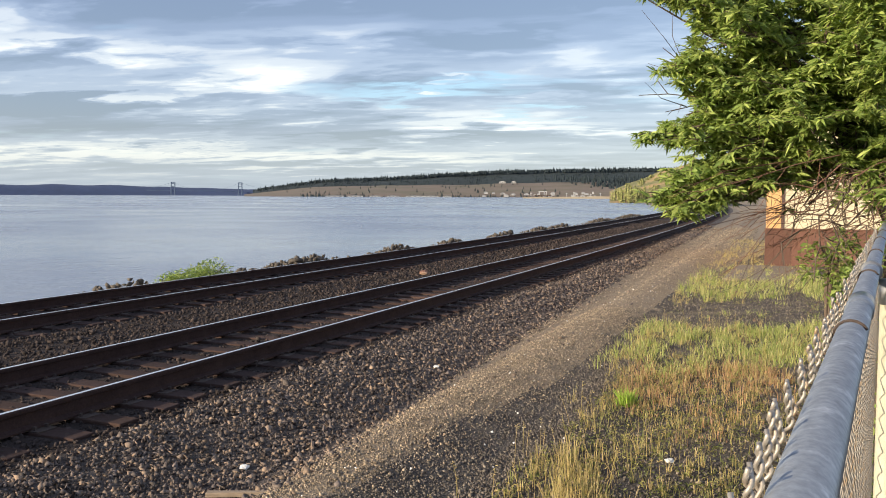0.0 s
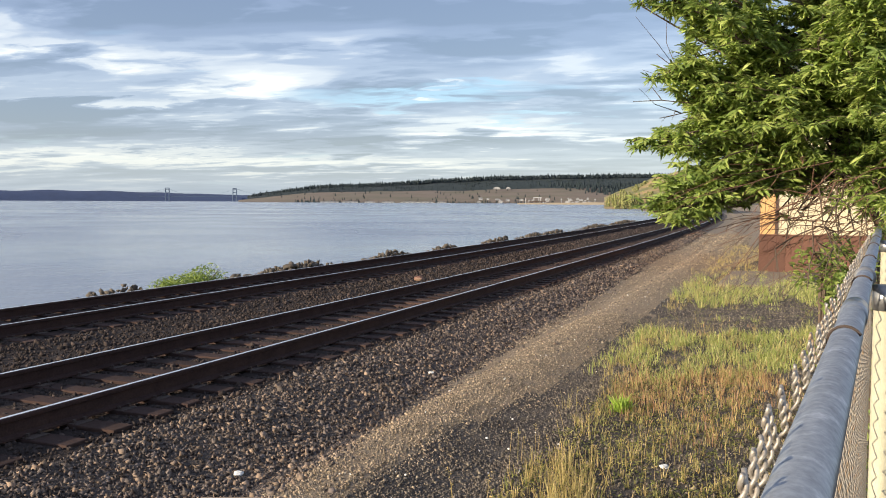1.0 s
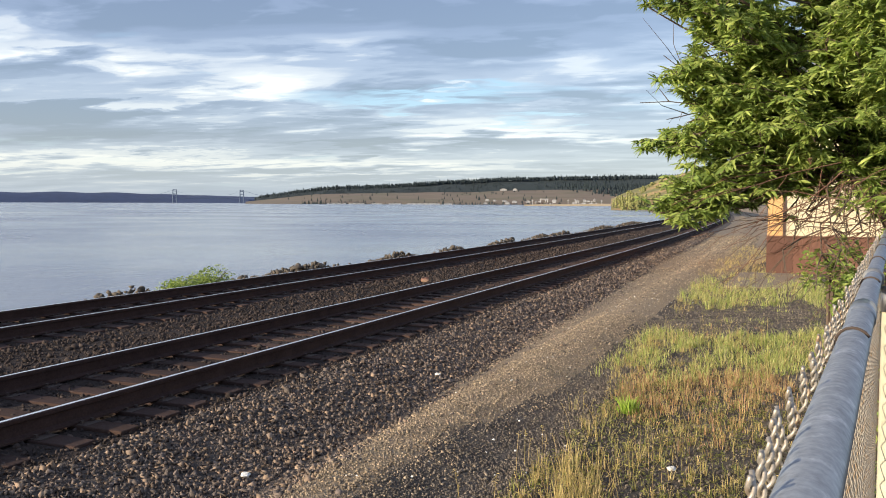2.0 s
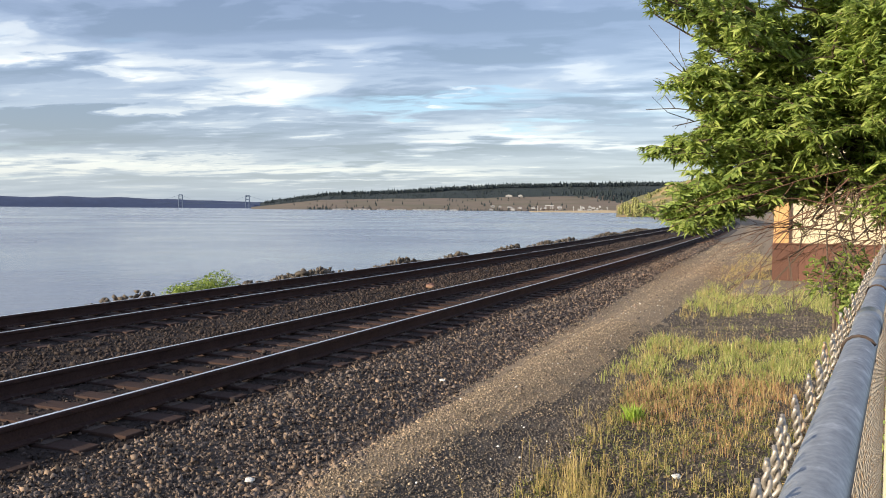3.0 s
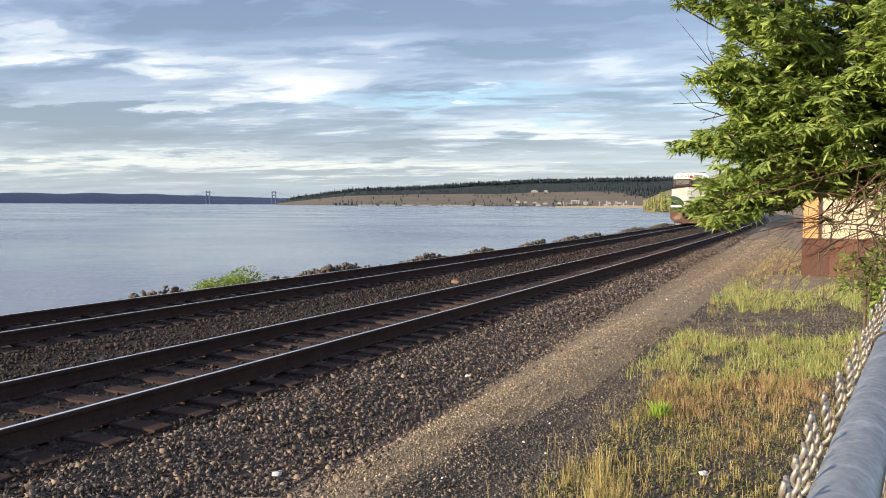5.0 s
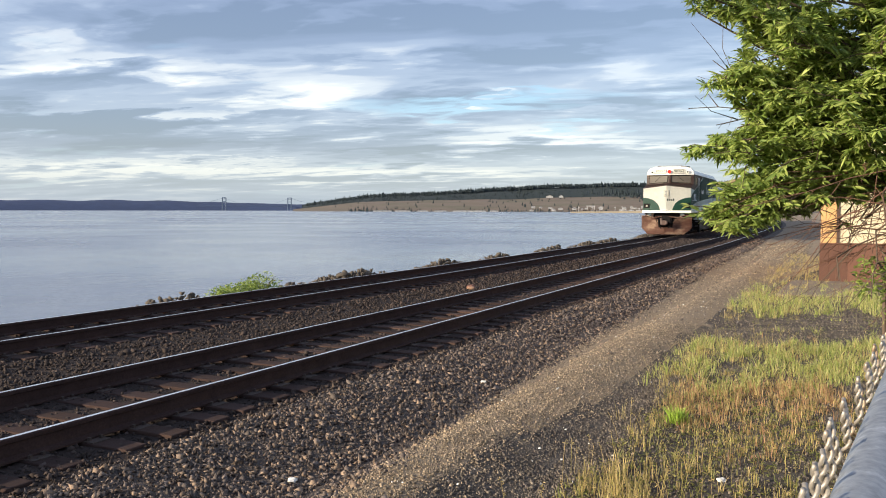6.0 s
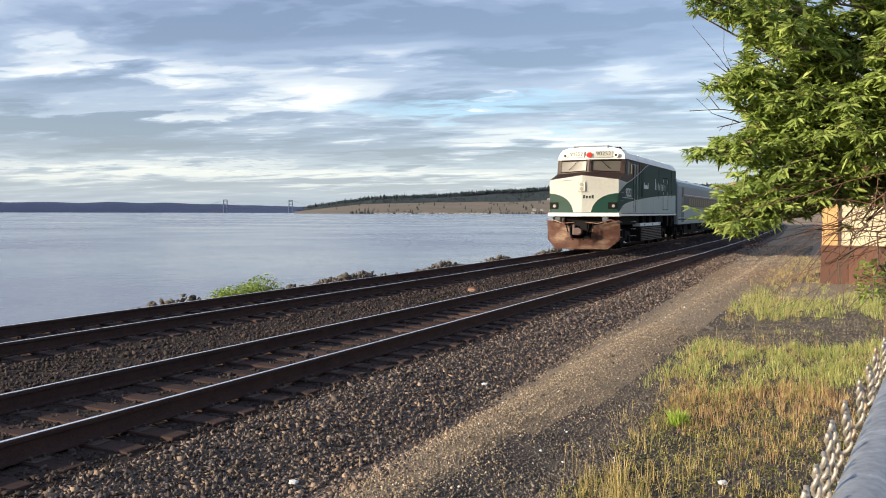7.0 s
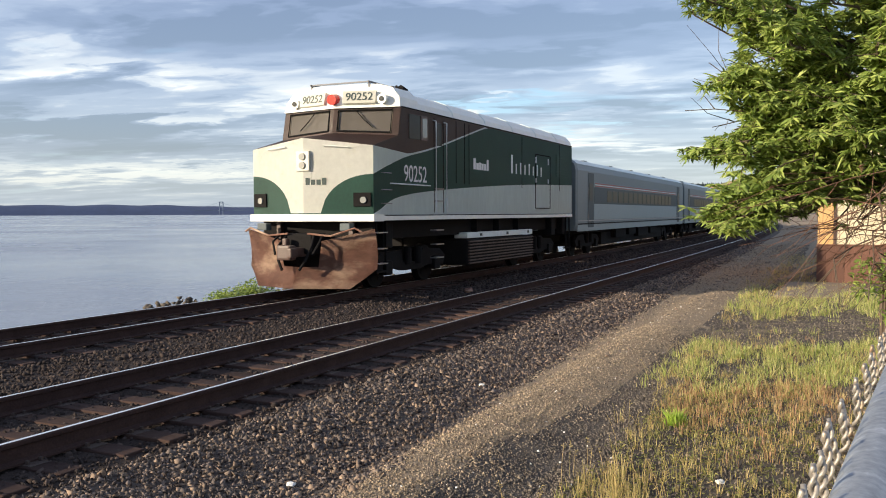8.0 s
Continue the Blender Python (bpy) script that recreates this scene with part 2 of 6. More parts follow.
M["galv"] = material("galvanised_pipe", (0.33, 0.355, 0.38), 0.38, 0.75, spread=0.32, scale=34, grain=120, bump=0.15, depth=0.002, second=(0.47, 0.49, 0.51), second_amount=0.2)
M["wire"] = material("galvanised_wire", (0.38, 0.345, 0.30), 0.5, 0.5, spread=0.35, scale=20, grain=120, bump=0.1, depth=0.001, second=(0.30, 0.21, 0.13), second_amount=0.4)
M["car"] = material("grey_coach_paint", (0.165, 0.205, 0.22), 0.5, 0.1, spread=0.1, scale=0.8, grain=18, bump=0.02, stretch=(1, 0.2, 1))
M["car_pale"] = material("pale_coach_panel", (0.28, 0.345, 0.355), 0.5, 0.1, spread=0.1, scale=0.8, grain=18, bump=0.02, stretch=(1, 0.2, 1))
M["band"] = material("slate_window_band", (0.055, 0.075, 0.082), 0.6, spread=0.15, bump=0.02)
M["stripe"] = material("red_stripe_paint", (0.34, 0.06, 0.05), 0.5, spread=0.1, bump=0)
M["glass"] = glass_material("tinted_glass", (0.03, 0.032, 0.03))
M["coach_glass"] = material("dark_coach_glass", (0.012, 0.015, 0.011), 0.3, spread=0.2, bump=0)
for key in ("coach_glass", "black", "rail_side", "tie", "track_stone", "ballast"):
    M[key].node_tree.nodes["Principled BSDF"].inputs["Specular IOR Level"].default_value = 0.15
M["post"] = material("cream_post_paint", (0.45, 0.42, 0.30), 0.6, spread=0.15, scale=6, grain=60, bump=0.1)
M["board"] = material("number_board_glass", (0.50, 0.49, 0.42), 0.35, spread=0.12, scale=6, grain=40, bump=0)
M["screen"] = glass_material("tan_windscreen", (0.20, 0.175, 0.14), 0.2)
M["lens"] = glass_material("lamp_lens", (0.28, 0.29, 0.27), 0.1)
M["red"] = material("red_lens", (0.65, 0.03, 0.02), 0.25, spread=0.05, bump=0)
M["letter"] = material("pale_lettering", (0.70, 0.72, 0.72), 0.5, spread=0.05, bump=0)
M["dark_letter"] = material("dark_lettering", (0.03, 0.05, 0.045), 0.5, spread=0.05, bump=0)
M["bark"] = material("grey_brown_bark", (0.105, 0.075, 0.055), 0.9, spread=0.4, scale=8, grain=60, bump=0.6, stretch=(1, 1, 0.3))
M["twig"] = material("dead_twig", (0.17, 0.088, 0.058), 0.9, spread=0.4, scale=8, grain=60, bump=0.3)
M["leaf"] = leaf_material("fresh_leaf", (0.235, 0.325, 0.075), (0.43, 0.51, 0.135), 0.42)
M["grass"] = leaf_material("green_grass", (0.36, 0.42, 0.11), (0.60, 0.55, 0.23), 0.42)
M["dry"] = leaf_material("straw_grass", (0.55, 0.42, 0.18), (0.38, 0.33, 0.11), 0.35)
M["sorrel"] = leaf_material("rusty_sorrel", (0.46, 0.27, 0.14), (0.50, 0.40, 0.17), 0.35)
M["lime"] = leaf_material("lime_grass", (0.42, 0.58, 0.09), (0.55, 0.66, 0.15), 0.45)
M["weed"] = leaf_material("weed_leaf", (0.17, 0.19, 0.05), (0.30, 0.28, 0.09), 0.4)
M["weed_grass"] = leaf_material("olive_grass", (0.26, 0.28, 0.08), (0.42, 0.36, 0.13), 0.4)
# conifer green shifted towards blue, with distance haze in the base colour
M["forest"] = material("far_conifers", (0.018, 0.030, 0.034), 0.95, spread=0.3, scale=0.02, grain=0.2, bump=0, island=0.8)
M["field"] = material("dry_grassy_slope", (0.17, 0.128, 0.092), 0.95, spread=0.25, scale=0.006, grain=0.018, bump=0, second=(0.115, 0.10, 0.062), second_amount=0.55)
# woods tinted blue: the haze of distance is put into the colour
M["haze_land"] = material("hazy_wooded_land", (0.034, 0.056, 0.125), 0.95, spread=0.2, scale=0.004, grain=0.03, bump=0)
M["bluff"] = material("bluff_scrub", (0.20, 0.19, 0.065), 0.95, spread=0.55, scale=0.03, grain=0.35, bump=0, second=(0.30, 0.20, 0.09), second_amount=0.6)
M["bluff_tree"] = material("bluff_bush_leaf", (0.165, 0.175, 0.06), 0.95, spread=0.5, scale=0.05, grain=0.6, bump=0, island=0.9, second=(0.24, 0.24, 0.09), second_amount=0.5)
M["sand"] = material("pale_beach", (0.50, 0.38, 0.22), 0.95, spread=0.2, scale=0.02, grain=0.3, bump=0)
M["far_wall"] = material("far_white_wall", (0.42, 0.42, 0.42), 0.8, spread=0.1, bump=0, obj=0.6)
M["far_roof"] = material("far_grey_roof", (0.22, 0.22, 0.23), 0.8, spread=0.2, bump=0)
M["bridge"] = material("grey_green_bridge_steel", (0.09, 0.13, 0.20), 0.7, spread=0.1, bump=0)
M["siding"] = material("cream_siding", (0.56, 0.49, 0.34), 0.7, spread=0.12, scale=3, grain=40, bump=0.1, obj=0.25)
M["ochre"] = material("ochre_corner_board", (0.56, 0.33, 0.14), 0.7, spread=0.15, scale=4, grain=40, bump=0.15)
M["brickred"] = material("brick_red_skirting", (0.135, 0.062, 0.042), 0.85, spread=0.4, scale=5, grain=40, bump=0.3, obj=0.9)
M["concrete"] = material("brown_concrete", (0.20, 0.155, 0.112), 0.9, spread=0.25, scale=2, grain=30, bump=0.3)
M["wood"] = material("weathered_plank", (0.29, 0.22, 0.155), 0.85, spread=0.35, scale=6, grain=70, bump=0.4, stretch=(0.2, 1, 1))
M["paper"] = material("pale_litter", (0.75, 0.74, 0.70), 0.7, spread=0.08, bump=0.1)


# ---- mesh helpers ----
def part(name, bm, mat, parent=None, label="", smooth=False):
    me = bpy.data.meshes.new(name)
    bm.to_mesh(me)
    bm.free()
    return mesh_part(name, me, mat, parent, label, smooth)


def mesh_part(name, me, mat, parent=None, label="", smooth=False):
    for m in (mat if isinstance(mat, (list, tuple)) else [mat]):
        me.materials.append(m)
    if smooth:
        me.polygons.foreach_set("use_smooth", [True] * len(me.polygons))
    ob = new(name, me)
    if parent:
        ob.parent = parent
    if label:
        tagged(ob, label)
    return ob


def np_mesh(name, verts, faces):
    """A mesh from arrays: verts (n, 3), faces (m, k)."""
    me = bpy.data.meshes.new(name)
    verts, faces = np.asarray(verts, np.float32), np.asarray(faces, np.int32)
    n, k = faces.shape
    me.vertices.add(len(verts))
    me.vertices.foreach_set("co", verts.ravel())
    me.loops.add(n * k)
    me.loops.foreach_set("vertex_index", faces.ravel())
    me.polygons.add(n)
    me.polygons.foreach_set("loop_start", np.arange(0, n * k, k, dtype=np.int32))
    me.polygons.foreach_set("loop_total", np.full(n, k, np.int32))
    me.update(calc_edges=True)
    me.validate()
    return me


def box(bm, x0, x1, y0, y1, z0, z1, bevel=0.0):
    m = Matrix.Translation(((x0 + x1) / 2, (y0 + y1) / 2, (z0 + z1) / 2)) @ Matrix.Diagonal((abs(x1 - x0), abs(y1 - y0), abs(z1 - z0), 1))
    vs = bmesh.ops.create_cube(bm, size=1, matrix=m)["verts"]
    if bevel:
        es = list({e for v in vs for e in v.link_edges})
        bmesh.ops.bevel(bm, geom=es, offset=bevel, segments=2, affect="EDGES", profile=0.6)
    return bm


def boxed(*a, **k):
    return box(bmesh.new(), *a, **k)


def cyl(bm, a, b, r, r2=None, seg=14, cap=True):
    a, b = Vector(a), Vector(b)
    d = b - a
    m = Matrix.Translation((a + b) / 2) @ d.to_track_quat("Z", "Y").to_matrix().to_4x4()
    bmesh.ops.create_cone(bm, cap_ends=cap, segments=seg, radius1=r, radius2=r if r2 is None else r2, depth=d.length, matrix=m)
    return bm


def tube(bm, pts, r, seg=8, taper=None):
    rings = []
    pts = [Vector(p) for p in pts]
    for i, p in enumerate(pts):
        d = (pts[min(i + 1, len(pts) - 1)] - pts[max(i - 1, 0)]).normalized()
        q = d.to_track_quat("Z", "Y")
        rr = r if taper is None else r + (taper - r) * i / (len(pts) - 1)
        rings.append([bm.verts.new(p + q @ Vector((rr * math.cos(2 * math.pi * j / seg), rr * math.sin(2 * math.pi * j / seg), 0))) for j in range(seg)])
    for a, b in zip(rings, rings[1:]):
        for j in range(seg):
            bm.faces.new((a[j], a[(j + 1) % seg], b[(j + 1) % seg], b[j]))
    bm.faces.new(rings[0][::-1])
    bm.faces.new(rings[-1])
    return bm


def extrude_profile(bm, profile, stations):
    """profile: (x, z) points in order; stations: y, or (y, scale_x, shift_z)."""
    rings = []
    for s in stations:
        y, sx, dz = s if isinstance(s, tuple) else (s, 1, 0)
        rings.append([bm.verts.new((x * sx, y, z + dz)) for x, z in profile])
    n = len(profile)
    for a, b in zip(rings, rings[1:]):
        for j in range(n):
            bm.faces.new((a[j], b[j], b[(j + 1) % n], a[(j + 1) % n]))
    bm.faces.new(rings[0])
    bm.faces.new(rings[-1][::-1])
    bmesh.ops.recalc_face_normals(bm, faces=bm.faces[:])
    return bm


def bend(y):
    if y < 0:
        return 0.0
    return BEND * y * y if y < 330 else BEND * 330 * 330 + 2 * BEND * 330 * (y - 330)


def line_pose(u, y, z=0.0, extra=0.0):
    """A pose on the railway's bent line: u metres sideways, y metres along."""
    slope = 0 if y < 0 else 2 * BEND * min(y, 330)
    return pose(u - bend(y), y, z, 0, 0, math.degrees(math.atan(slope)) + extra)


def ico_template():
    bm = bmesh.new()
    bmesh.ops.create_icosphere(bm, subdivisions=1, radius=1)
    v = np.array([p.co[:] for p in bm.verts])
    f = np.array([[p.index for p in q.verts] for q in bm.faces])
    bm.free()
    return v, f


OCT_V = np.array([(1, 0, 0), (-1, 0, 0), (0, 1, 0), (0, -1, 0), (0, 0, 1), (0, 0, -1)], float)
OCT_F = np.array([(0, 2, 4), (2, 1, 4), (1, 3, 4), (3, 0, 4), (2, 0, 5), (1, 2, 5), (3, 1, 5), (0, 3, 5)])


def stones(name, centres, sizes, mat, label, rng, fine=False, jag=0.42, flat=0.8):
    tv, tf = (OCT_V, OCT_F) if fine else ico_template()
    n = len(centres)
    v = np.repeat(tv[None], n, 0) * (1 + rng.uniform(-jag, jag, (n, len(tv), 1)))
    v *= rng.uniform(0.45, 1.35, (n, 1, 3)) * np.array((1, 1, flat)) * np.clip(rng.lognormal(0, 0.25, (n, 1, 1)), 0.6, 1.6)
    q = rng.normal(size=(n, 4))
    q /= np.linalg.norm(q, axis=1)[:, None]
    w, x, y, z = q.T
    rot = np.stack([np.stack([1 - 2 * (y * y + z * z), 2 * (x * y - z * w), 2 * (x * z + y * w)], -1),
                    np.stack([2 * (x * y + z * w), 1 - 2 * (x * x + z * z), 2 * (y * z - x * w)], -1),
                    np.stack([2 * (x * z - y * w), 2 * (y * z + x * w), 1 - 2 * (x * x + y * y)], -1)], 1)
    v = np.einsum("nij,nkj->nki", rot, v) * np.asarray(sizes)[:, None, None] + np.asarray(centres)[:, None]
    f = tf[None] + (np.arange(n) * len(tv))[:, None, None]
    ob = mesh_part(name, np_mesh(name, v.reshape(-1, 3), f.reshape(-1, 3)), mat)
    return tagged(ob, label, "", "", "stuff")


# ---- ground, water, railway bed ----
PROFILE = ((-60, -6.0), (-19, -4.6), (-17, -3.4), (-14.6, -0.95), (-13.5, -0.45), (-12.6, -0.27), (-12.3, -0.215), (-9.4, -0.21), (-8.8, -0.235), (-8.1, -0.21),
           (-5.15, -0.21), (-4.8, -0.25), (-4.1, -0.36), (-3.65, -0.40), (-3.3, -0.315), (-2.95, -0.31), (-2.3, -0.40), (-1.6, -0.38),
           (-0.6, -0.34), (0.2, -0.29), (3.0, -0.27), (12, -0.2), (40, 0.5), (200, 4.0), (3500, 30.0))


PROFILE_U, PROFILE_Z = [p[0] for p in PROFILE], [p[1] for p in PROFILE]


def ground_z(u):
    return float(np.interp(u, [p[0] for p in PROFILE], [p[1] for p in PROFILE]))


def bumpy(u, y):
    """Height of the ground at u across and y along the line."""
    z = np.interp(u, PROFILE_U, PROFILE_Z)
    near = np.clip((np.asarray(u) + 13) * 4, 0, 1) * np.clip((12 - np.asarray(u)), 0, 1)
    wave = 0.010 * np.sin(1.3 * u + 0.9 * y) + 0.008 * np.sin(2.9 * u - 0.6 * y + 1.0) + 0.005 * np.sin(5.3 * y + 3.1 * u) + 0.004 * np.sin(9.1 * u - 7.3 * y)
    return z + near * wave


def ballast_edge(y):
    """Where the crushed stone ends and the footpath begins."""
    return np.interp(y, (3, 5, 8.5, 15, 31, 60), (-3.25, -3.38, -3.68, -3.92, -4.45, -4.7))


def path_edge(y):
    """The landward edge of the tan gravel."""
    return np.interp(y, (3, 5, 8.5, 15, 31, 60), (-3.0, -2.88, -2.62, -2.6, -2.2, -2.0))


def build_ground():
    us = [-60, -19, -17, -15.5, -14.6, -13.5, -12.6]
    us += [-12.3 + 0.3 * i for i in range(24)]
    us += [-5.1 + 0.15 * i for i in range(40)]
    us += [1.2, 2, 3, 5, 8, 12, 20, 40, 90, 200, 600, 1500, 3500]
    ys = [-4500, -1500, -400, -100, -30, -10, -4]
    ys += [-2 + 0.3 * i for i in range(90)]
    ys += [26 + 1.0 * i for i in range(40)]
    ys += [70, 80, 95, 115, 140, 170, 200, 240, 280, 330, 500, 800, 1300, 2200, 4500]
    bm = bmesh.new()
    rows = [[bm.verts.new((u - bend(y), y, bumpy(u, y))) for u in us] for y in ys]
    for a, b, y in zip(rows, rows[1:], ys):
        for i in range(len(us) - 1):
            f = bm.faces.new((a[i], a[i + 1], b[i + 1], b[i]))
            f.smooth = True
            u = (us[i] + us[i + 1]) / 2
            if u < -12.7:
                f.material_index = 3
            elif u < ballast_edge(y) + 0.12 * noise.noise((u * 3, y * 1.5, 2.0)):
                f.material_index = 0 if u < -5.15 else 5
            else:
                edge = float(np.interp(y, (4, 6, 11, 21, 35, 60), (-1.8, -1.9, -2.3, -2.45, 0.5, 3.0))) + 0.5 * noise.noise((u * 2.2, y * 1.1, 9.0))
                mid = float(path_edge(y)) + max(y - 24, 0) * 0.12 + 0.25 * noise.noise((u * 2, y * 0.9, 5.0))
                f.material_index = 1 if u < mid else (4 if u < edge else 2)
    ob = part("ground", bm, [M["ballast"], M["gravel"], M["soil"], M["rip"], M["dark_gravel"], M["bank"]])
    return tagged(ob, "railway bank of dark ballast, brown gravel path and weedy soil", "ground", "", "structure")


build_ground()
bm = bmesh.new()
vs = [bm.verts.new(p) for p in ((-4900, -4500, -3.2), (4500, -4500, -3.2), (4500, 4900, -3.2), (-4900, 4900, -3.2))]
bm.faces.new(vs)
tagged(part("water", bm, M["water"]), "calm grey-blue sea water with light ripples", "water", "", "structure")

RAIL = [(-0.075, -0.18), (0.075, -0.18), (0.075, -0.165), (0.012, -0.145), (0.010, -0.05), (0.036, -0.038), (0.037, -0.012), (0.030, -0.003), (0.019, -0.0005),
        (-0.019, -0.0005), (-0.030, -0.003), (-0.037, -0.012), (-0.036, -0.038), (-0.010, -0.05), (-0.012, -0.145), (-0.075, -0.165)]


def build_track(centre, label):
    track = tagged(new("railway_track"), label, "railway track", "double railway line")
    track["kind"] = "structure"
    ys = [-80, -30] + [-10 + 2.0 * i for i in range(60)] + [112 + 8 * i for i in range(34)]
    for side in (-1, 1):
        bm = bmesh.new()
        rings = []
        for y in ys:
            rings.append([bm.verts.new((centre + side * GAUGE / 2 + x - bend(y), y, z)) for x, z in RAIL])
        n = len(RAIL)
        for a, b in zip(rings, rings[1:]):
            for j in range(n):
                f = bm.faces.new((a[j], b[j], b[(j + 1) % n], a[(j + 1) % n]))
                f.material_index = 1 if j == 8 else 0
        bmesh.ops.recalc_face_normals(bm, faces=bm.faces[:])
        part("rail", bm, [M["rail_side"], M["rail_top"]], track, "rusty steel rail with a bright worn top")
    return track


near_track = build_track(TRACKS[0], "railway track with rusty rails on creosoted ties, on the landward side")
far_track = build_track(TRACKS[1], "railway track with rusty rails on creosoted ties, beside the water")


# ---- far shores ----
def ridge(name, mat, label, az, base, top, near, far, rows=8, steps=60, rough=0.06, seed=1.0, category="hill"):
    """A long slope seen over the water. az: (from, to) degrees; base, top: heights in metres along it as lists; near and far: distances."""
    bm = bmesh.new()
    grid = []
    for j in range(rows + 1):
        t = j / rows
        row = []
        for i in range(steps + 1):
            s = i / steps
            a = radians(az[0] + (az[1] - az[0]) * s)
            d = near + (far - near) * t
            lo = float(np.interp(s, np.linspace(0, 1, len(base)), base))
            hi = float(np.interp(s, np.linspace(0, 1, len(top)), top))
            h = lo + (hi - lo) * t ** 0.8
            h += rough * (hi - lo) * t * noise.noise((s * 14, t * 3, seed)) * 2
            row.append(bm.verts.new((d * math.sin(a), d * math.cos(a), h)))
        grid.append(row)
    # a back that falls away, so that the land has depth
    grid.append([bm.verts.new((v.co.x * 1.06, v.co.y * 1.06, -6)) for v in grid[-1]])
    for a, b in zip(grid, grid[1:]):
        for i in range(steps):
            f = bm.faces.new((a[i], a[i + 1], b[i + 1], b[i]))
            f.smooth = True
    ob = part(name, bm, mat)
    return tagged(ob, label, category, "", "structure")


def el_height(dist, el):
    return EYE + dist * math.tan(radians(el))


ridge("far_headland", M["haze_land"], "low wooded headland far across the water, tinted haze-blue", (-60, -35.4),
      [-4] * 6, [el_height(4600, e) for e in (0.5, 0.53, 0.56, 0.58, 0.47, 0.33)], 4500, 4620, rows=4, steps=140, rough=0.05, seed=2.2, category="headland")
ridge("far_headland", M["haze_land"], "low wooded shore behind the bridge, tinted haze-blue", (-41, -30),
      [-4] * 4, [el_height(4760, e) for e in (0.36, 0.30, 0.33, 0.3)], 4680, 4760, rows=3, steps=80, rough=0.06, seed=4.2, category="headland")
ridge("grassy_hill", M["field"], "dry grassy hillside sloping down to the bay", (-35.6, -4.0),
      [-4] * 8, [el_height(3300, e) for e in (0.02, 0.52, 0.64, 0.68, 0.82, 0.92, 0.95, 0.95)], 2450, 3300, rows=10, steps=120, rough=0.03, seed=7.0)
ridge("wooded_ridge", M["forest"], "dark conifer forest along the ridge of the hill", (-35.0, -4.0),
      [el_height(3310, e) for e in (-0.1, 0.45, 0.58, 0.62, 0.76, 0.86, 0.9, 0.9)],
      [el_height(3500, e) for e in (0.30, 0.92, 1.08, 1.38, 1.58, 1.66, 1.70, 1.70)], 3310, 3500, rows=5, steps=160, rough=0.10, seed=9.0, category="forest")


def conifers(name, spots, mat, label, rng, slim=0.28):
    """Far conifers: three stacked uneven cones each, in one object."""
    v, f = [], []
    for x, y, z, h in spots:
        turn = rng.uniform(0, 6.28)
        for k in range(3):
            b, t = z + h * (0.05 + 0.27 * k), z + h * (0.55 + 0.23 * k)
            r = h * slim * (1 - 0.28 * k) * rng.uniform(0.75, 1.2)
            i0 = len(v)
            for j in range(6):
                a = turn + j * math.pi / 3
                rr = r * rng.uniform(0.7, 1.2)
                v.append((x + rr * math.cos(a), y + rr * math.sin(a), b + rng.uniform(-0.04, 0.04) * h))
            v.append((x, y, t))
            f += [(i0 + j, i0 + (j + 1) % 6, i0 + 6) for j in range(6)]
    return tagged(mesh_part(name, np_mesh(name, v, f), mat), label, "", "", "stuff")


def far_forest():
    rng = np.random.default_rng(5)
    spots = []
    for i in range(2600):
        s = rng.uniform(0, 1) ** 0.9
        az = -34.8 + 28.5 * s
        e = float(np.interp(s, np.linspace(0, 1, 8), (0.30, 0.92, 1.08, 1.38, 1.58, 1.66, 1.70, 1.70)))
        d = 3500 + rng.uniform(-60, 20)
        h = rng.uniform(9, 15) * (1.4 if rng.uniform() < 0.12 else 1)
        a = radians(az)
        spots.append((d * math.sin(a), d * math.cos(a), el_height(d, e) - 7, h))
    for i in range(1800):
        s = rng.uniform(0, 1)
        t = rng.uniform(0, 1)
        d = 3310 + 190 * t
        lo = el_height(3310, float(np.interp(s, np.linspace(0, 1, 8), (-0.1, 0.45, 0.58, 0.62, 0.76, 0.86, 0.9, 0.9))))
        hi = el_height(3500, float(np.interp(s, np.linspace(0, 1, 8), (0.30, 0.92, 1.08, 1.38, 1.58, 1.66, 1.70, 1.70))))
        a = radians(-35.0 + 31.0 * s)
        spots.append((d * math.sin(a), d * math.cos(a), lo + (hi - lo) * t ** 0.8 - 5, rng.uniform(8, 14)))
    # the darker wood that comes down towards the bay, and trees strewn on the slope
    for i in range(520):
        d = rng.uniform(2650, 3250)
        az = rng.uniform(-10.6 - (d - 2650) / 600 * 4.6 + rng.normal() * 0.5, -8.6)
        el = 0.25 + (d - 2650) / 600 * 0.95
        a = radians(az)
        spots.append((d * math.sin(a), d * math.cos(a), el_height(d, el) - 9, rng.uniform(14, 24)))
    for i in range(90):
        az = rng.uniform(-33, -15)
        t = rng.uniform(0.02, 0.95) ** 1.6
        d = 2450 + 850 * t
        s = (az + 35.6) / 31.6
        top = float(np.interp(s, np.linspace(0, 1, 8), (0.02, 0.52, 0.64, 0.68, 0.82, 0.92, 0.95, 0.95)))
        z = -4 + (el_height(3300, top) + 4) * t ** 0.8
        a = radians(az)
        spots.append((d * math.sin(a), d * math.cos(a), z - 2, rng.uniform(7, 14)))
    for i in range(160):
        az = rng.uniform(-32, -15)
        d = 2440 + rng.uniform(0, 30)
        a = radians(az)
        spots.append((d * math.sin(a), d * math.cos(a), -4, rng.uniform(5, 10)))
    conifers("conifer_trees", spots, M["forest"], "dark conifers on the ridge and slopes across the bay", rng)


far_forest()


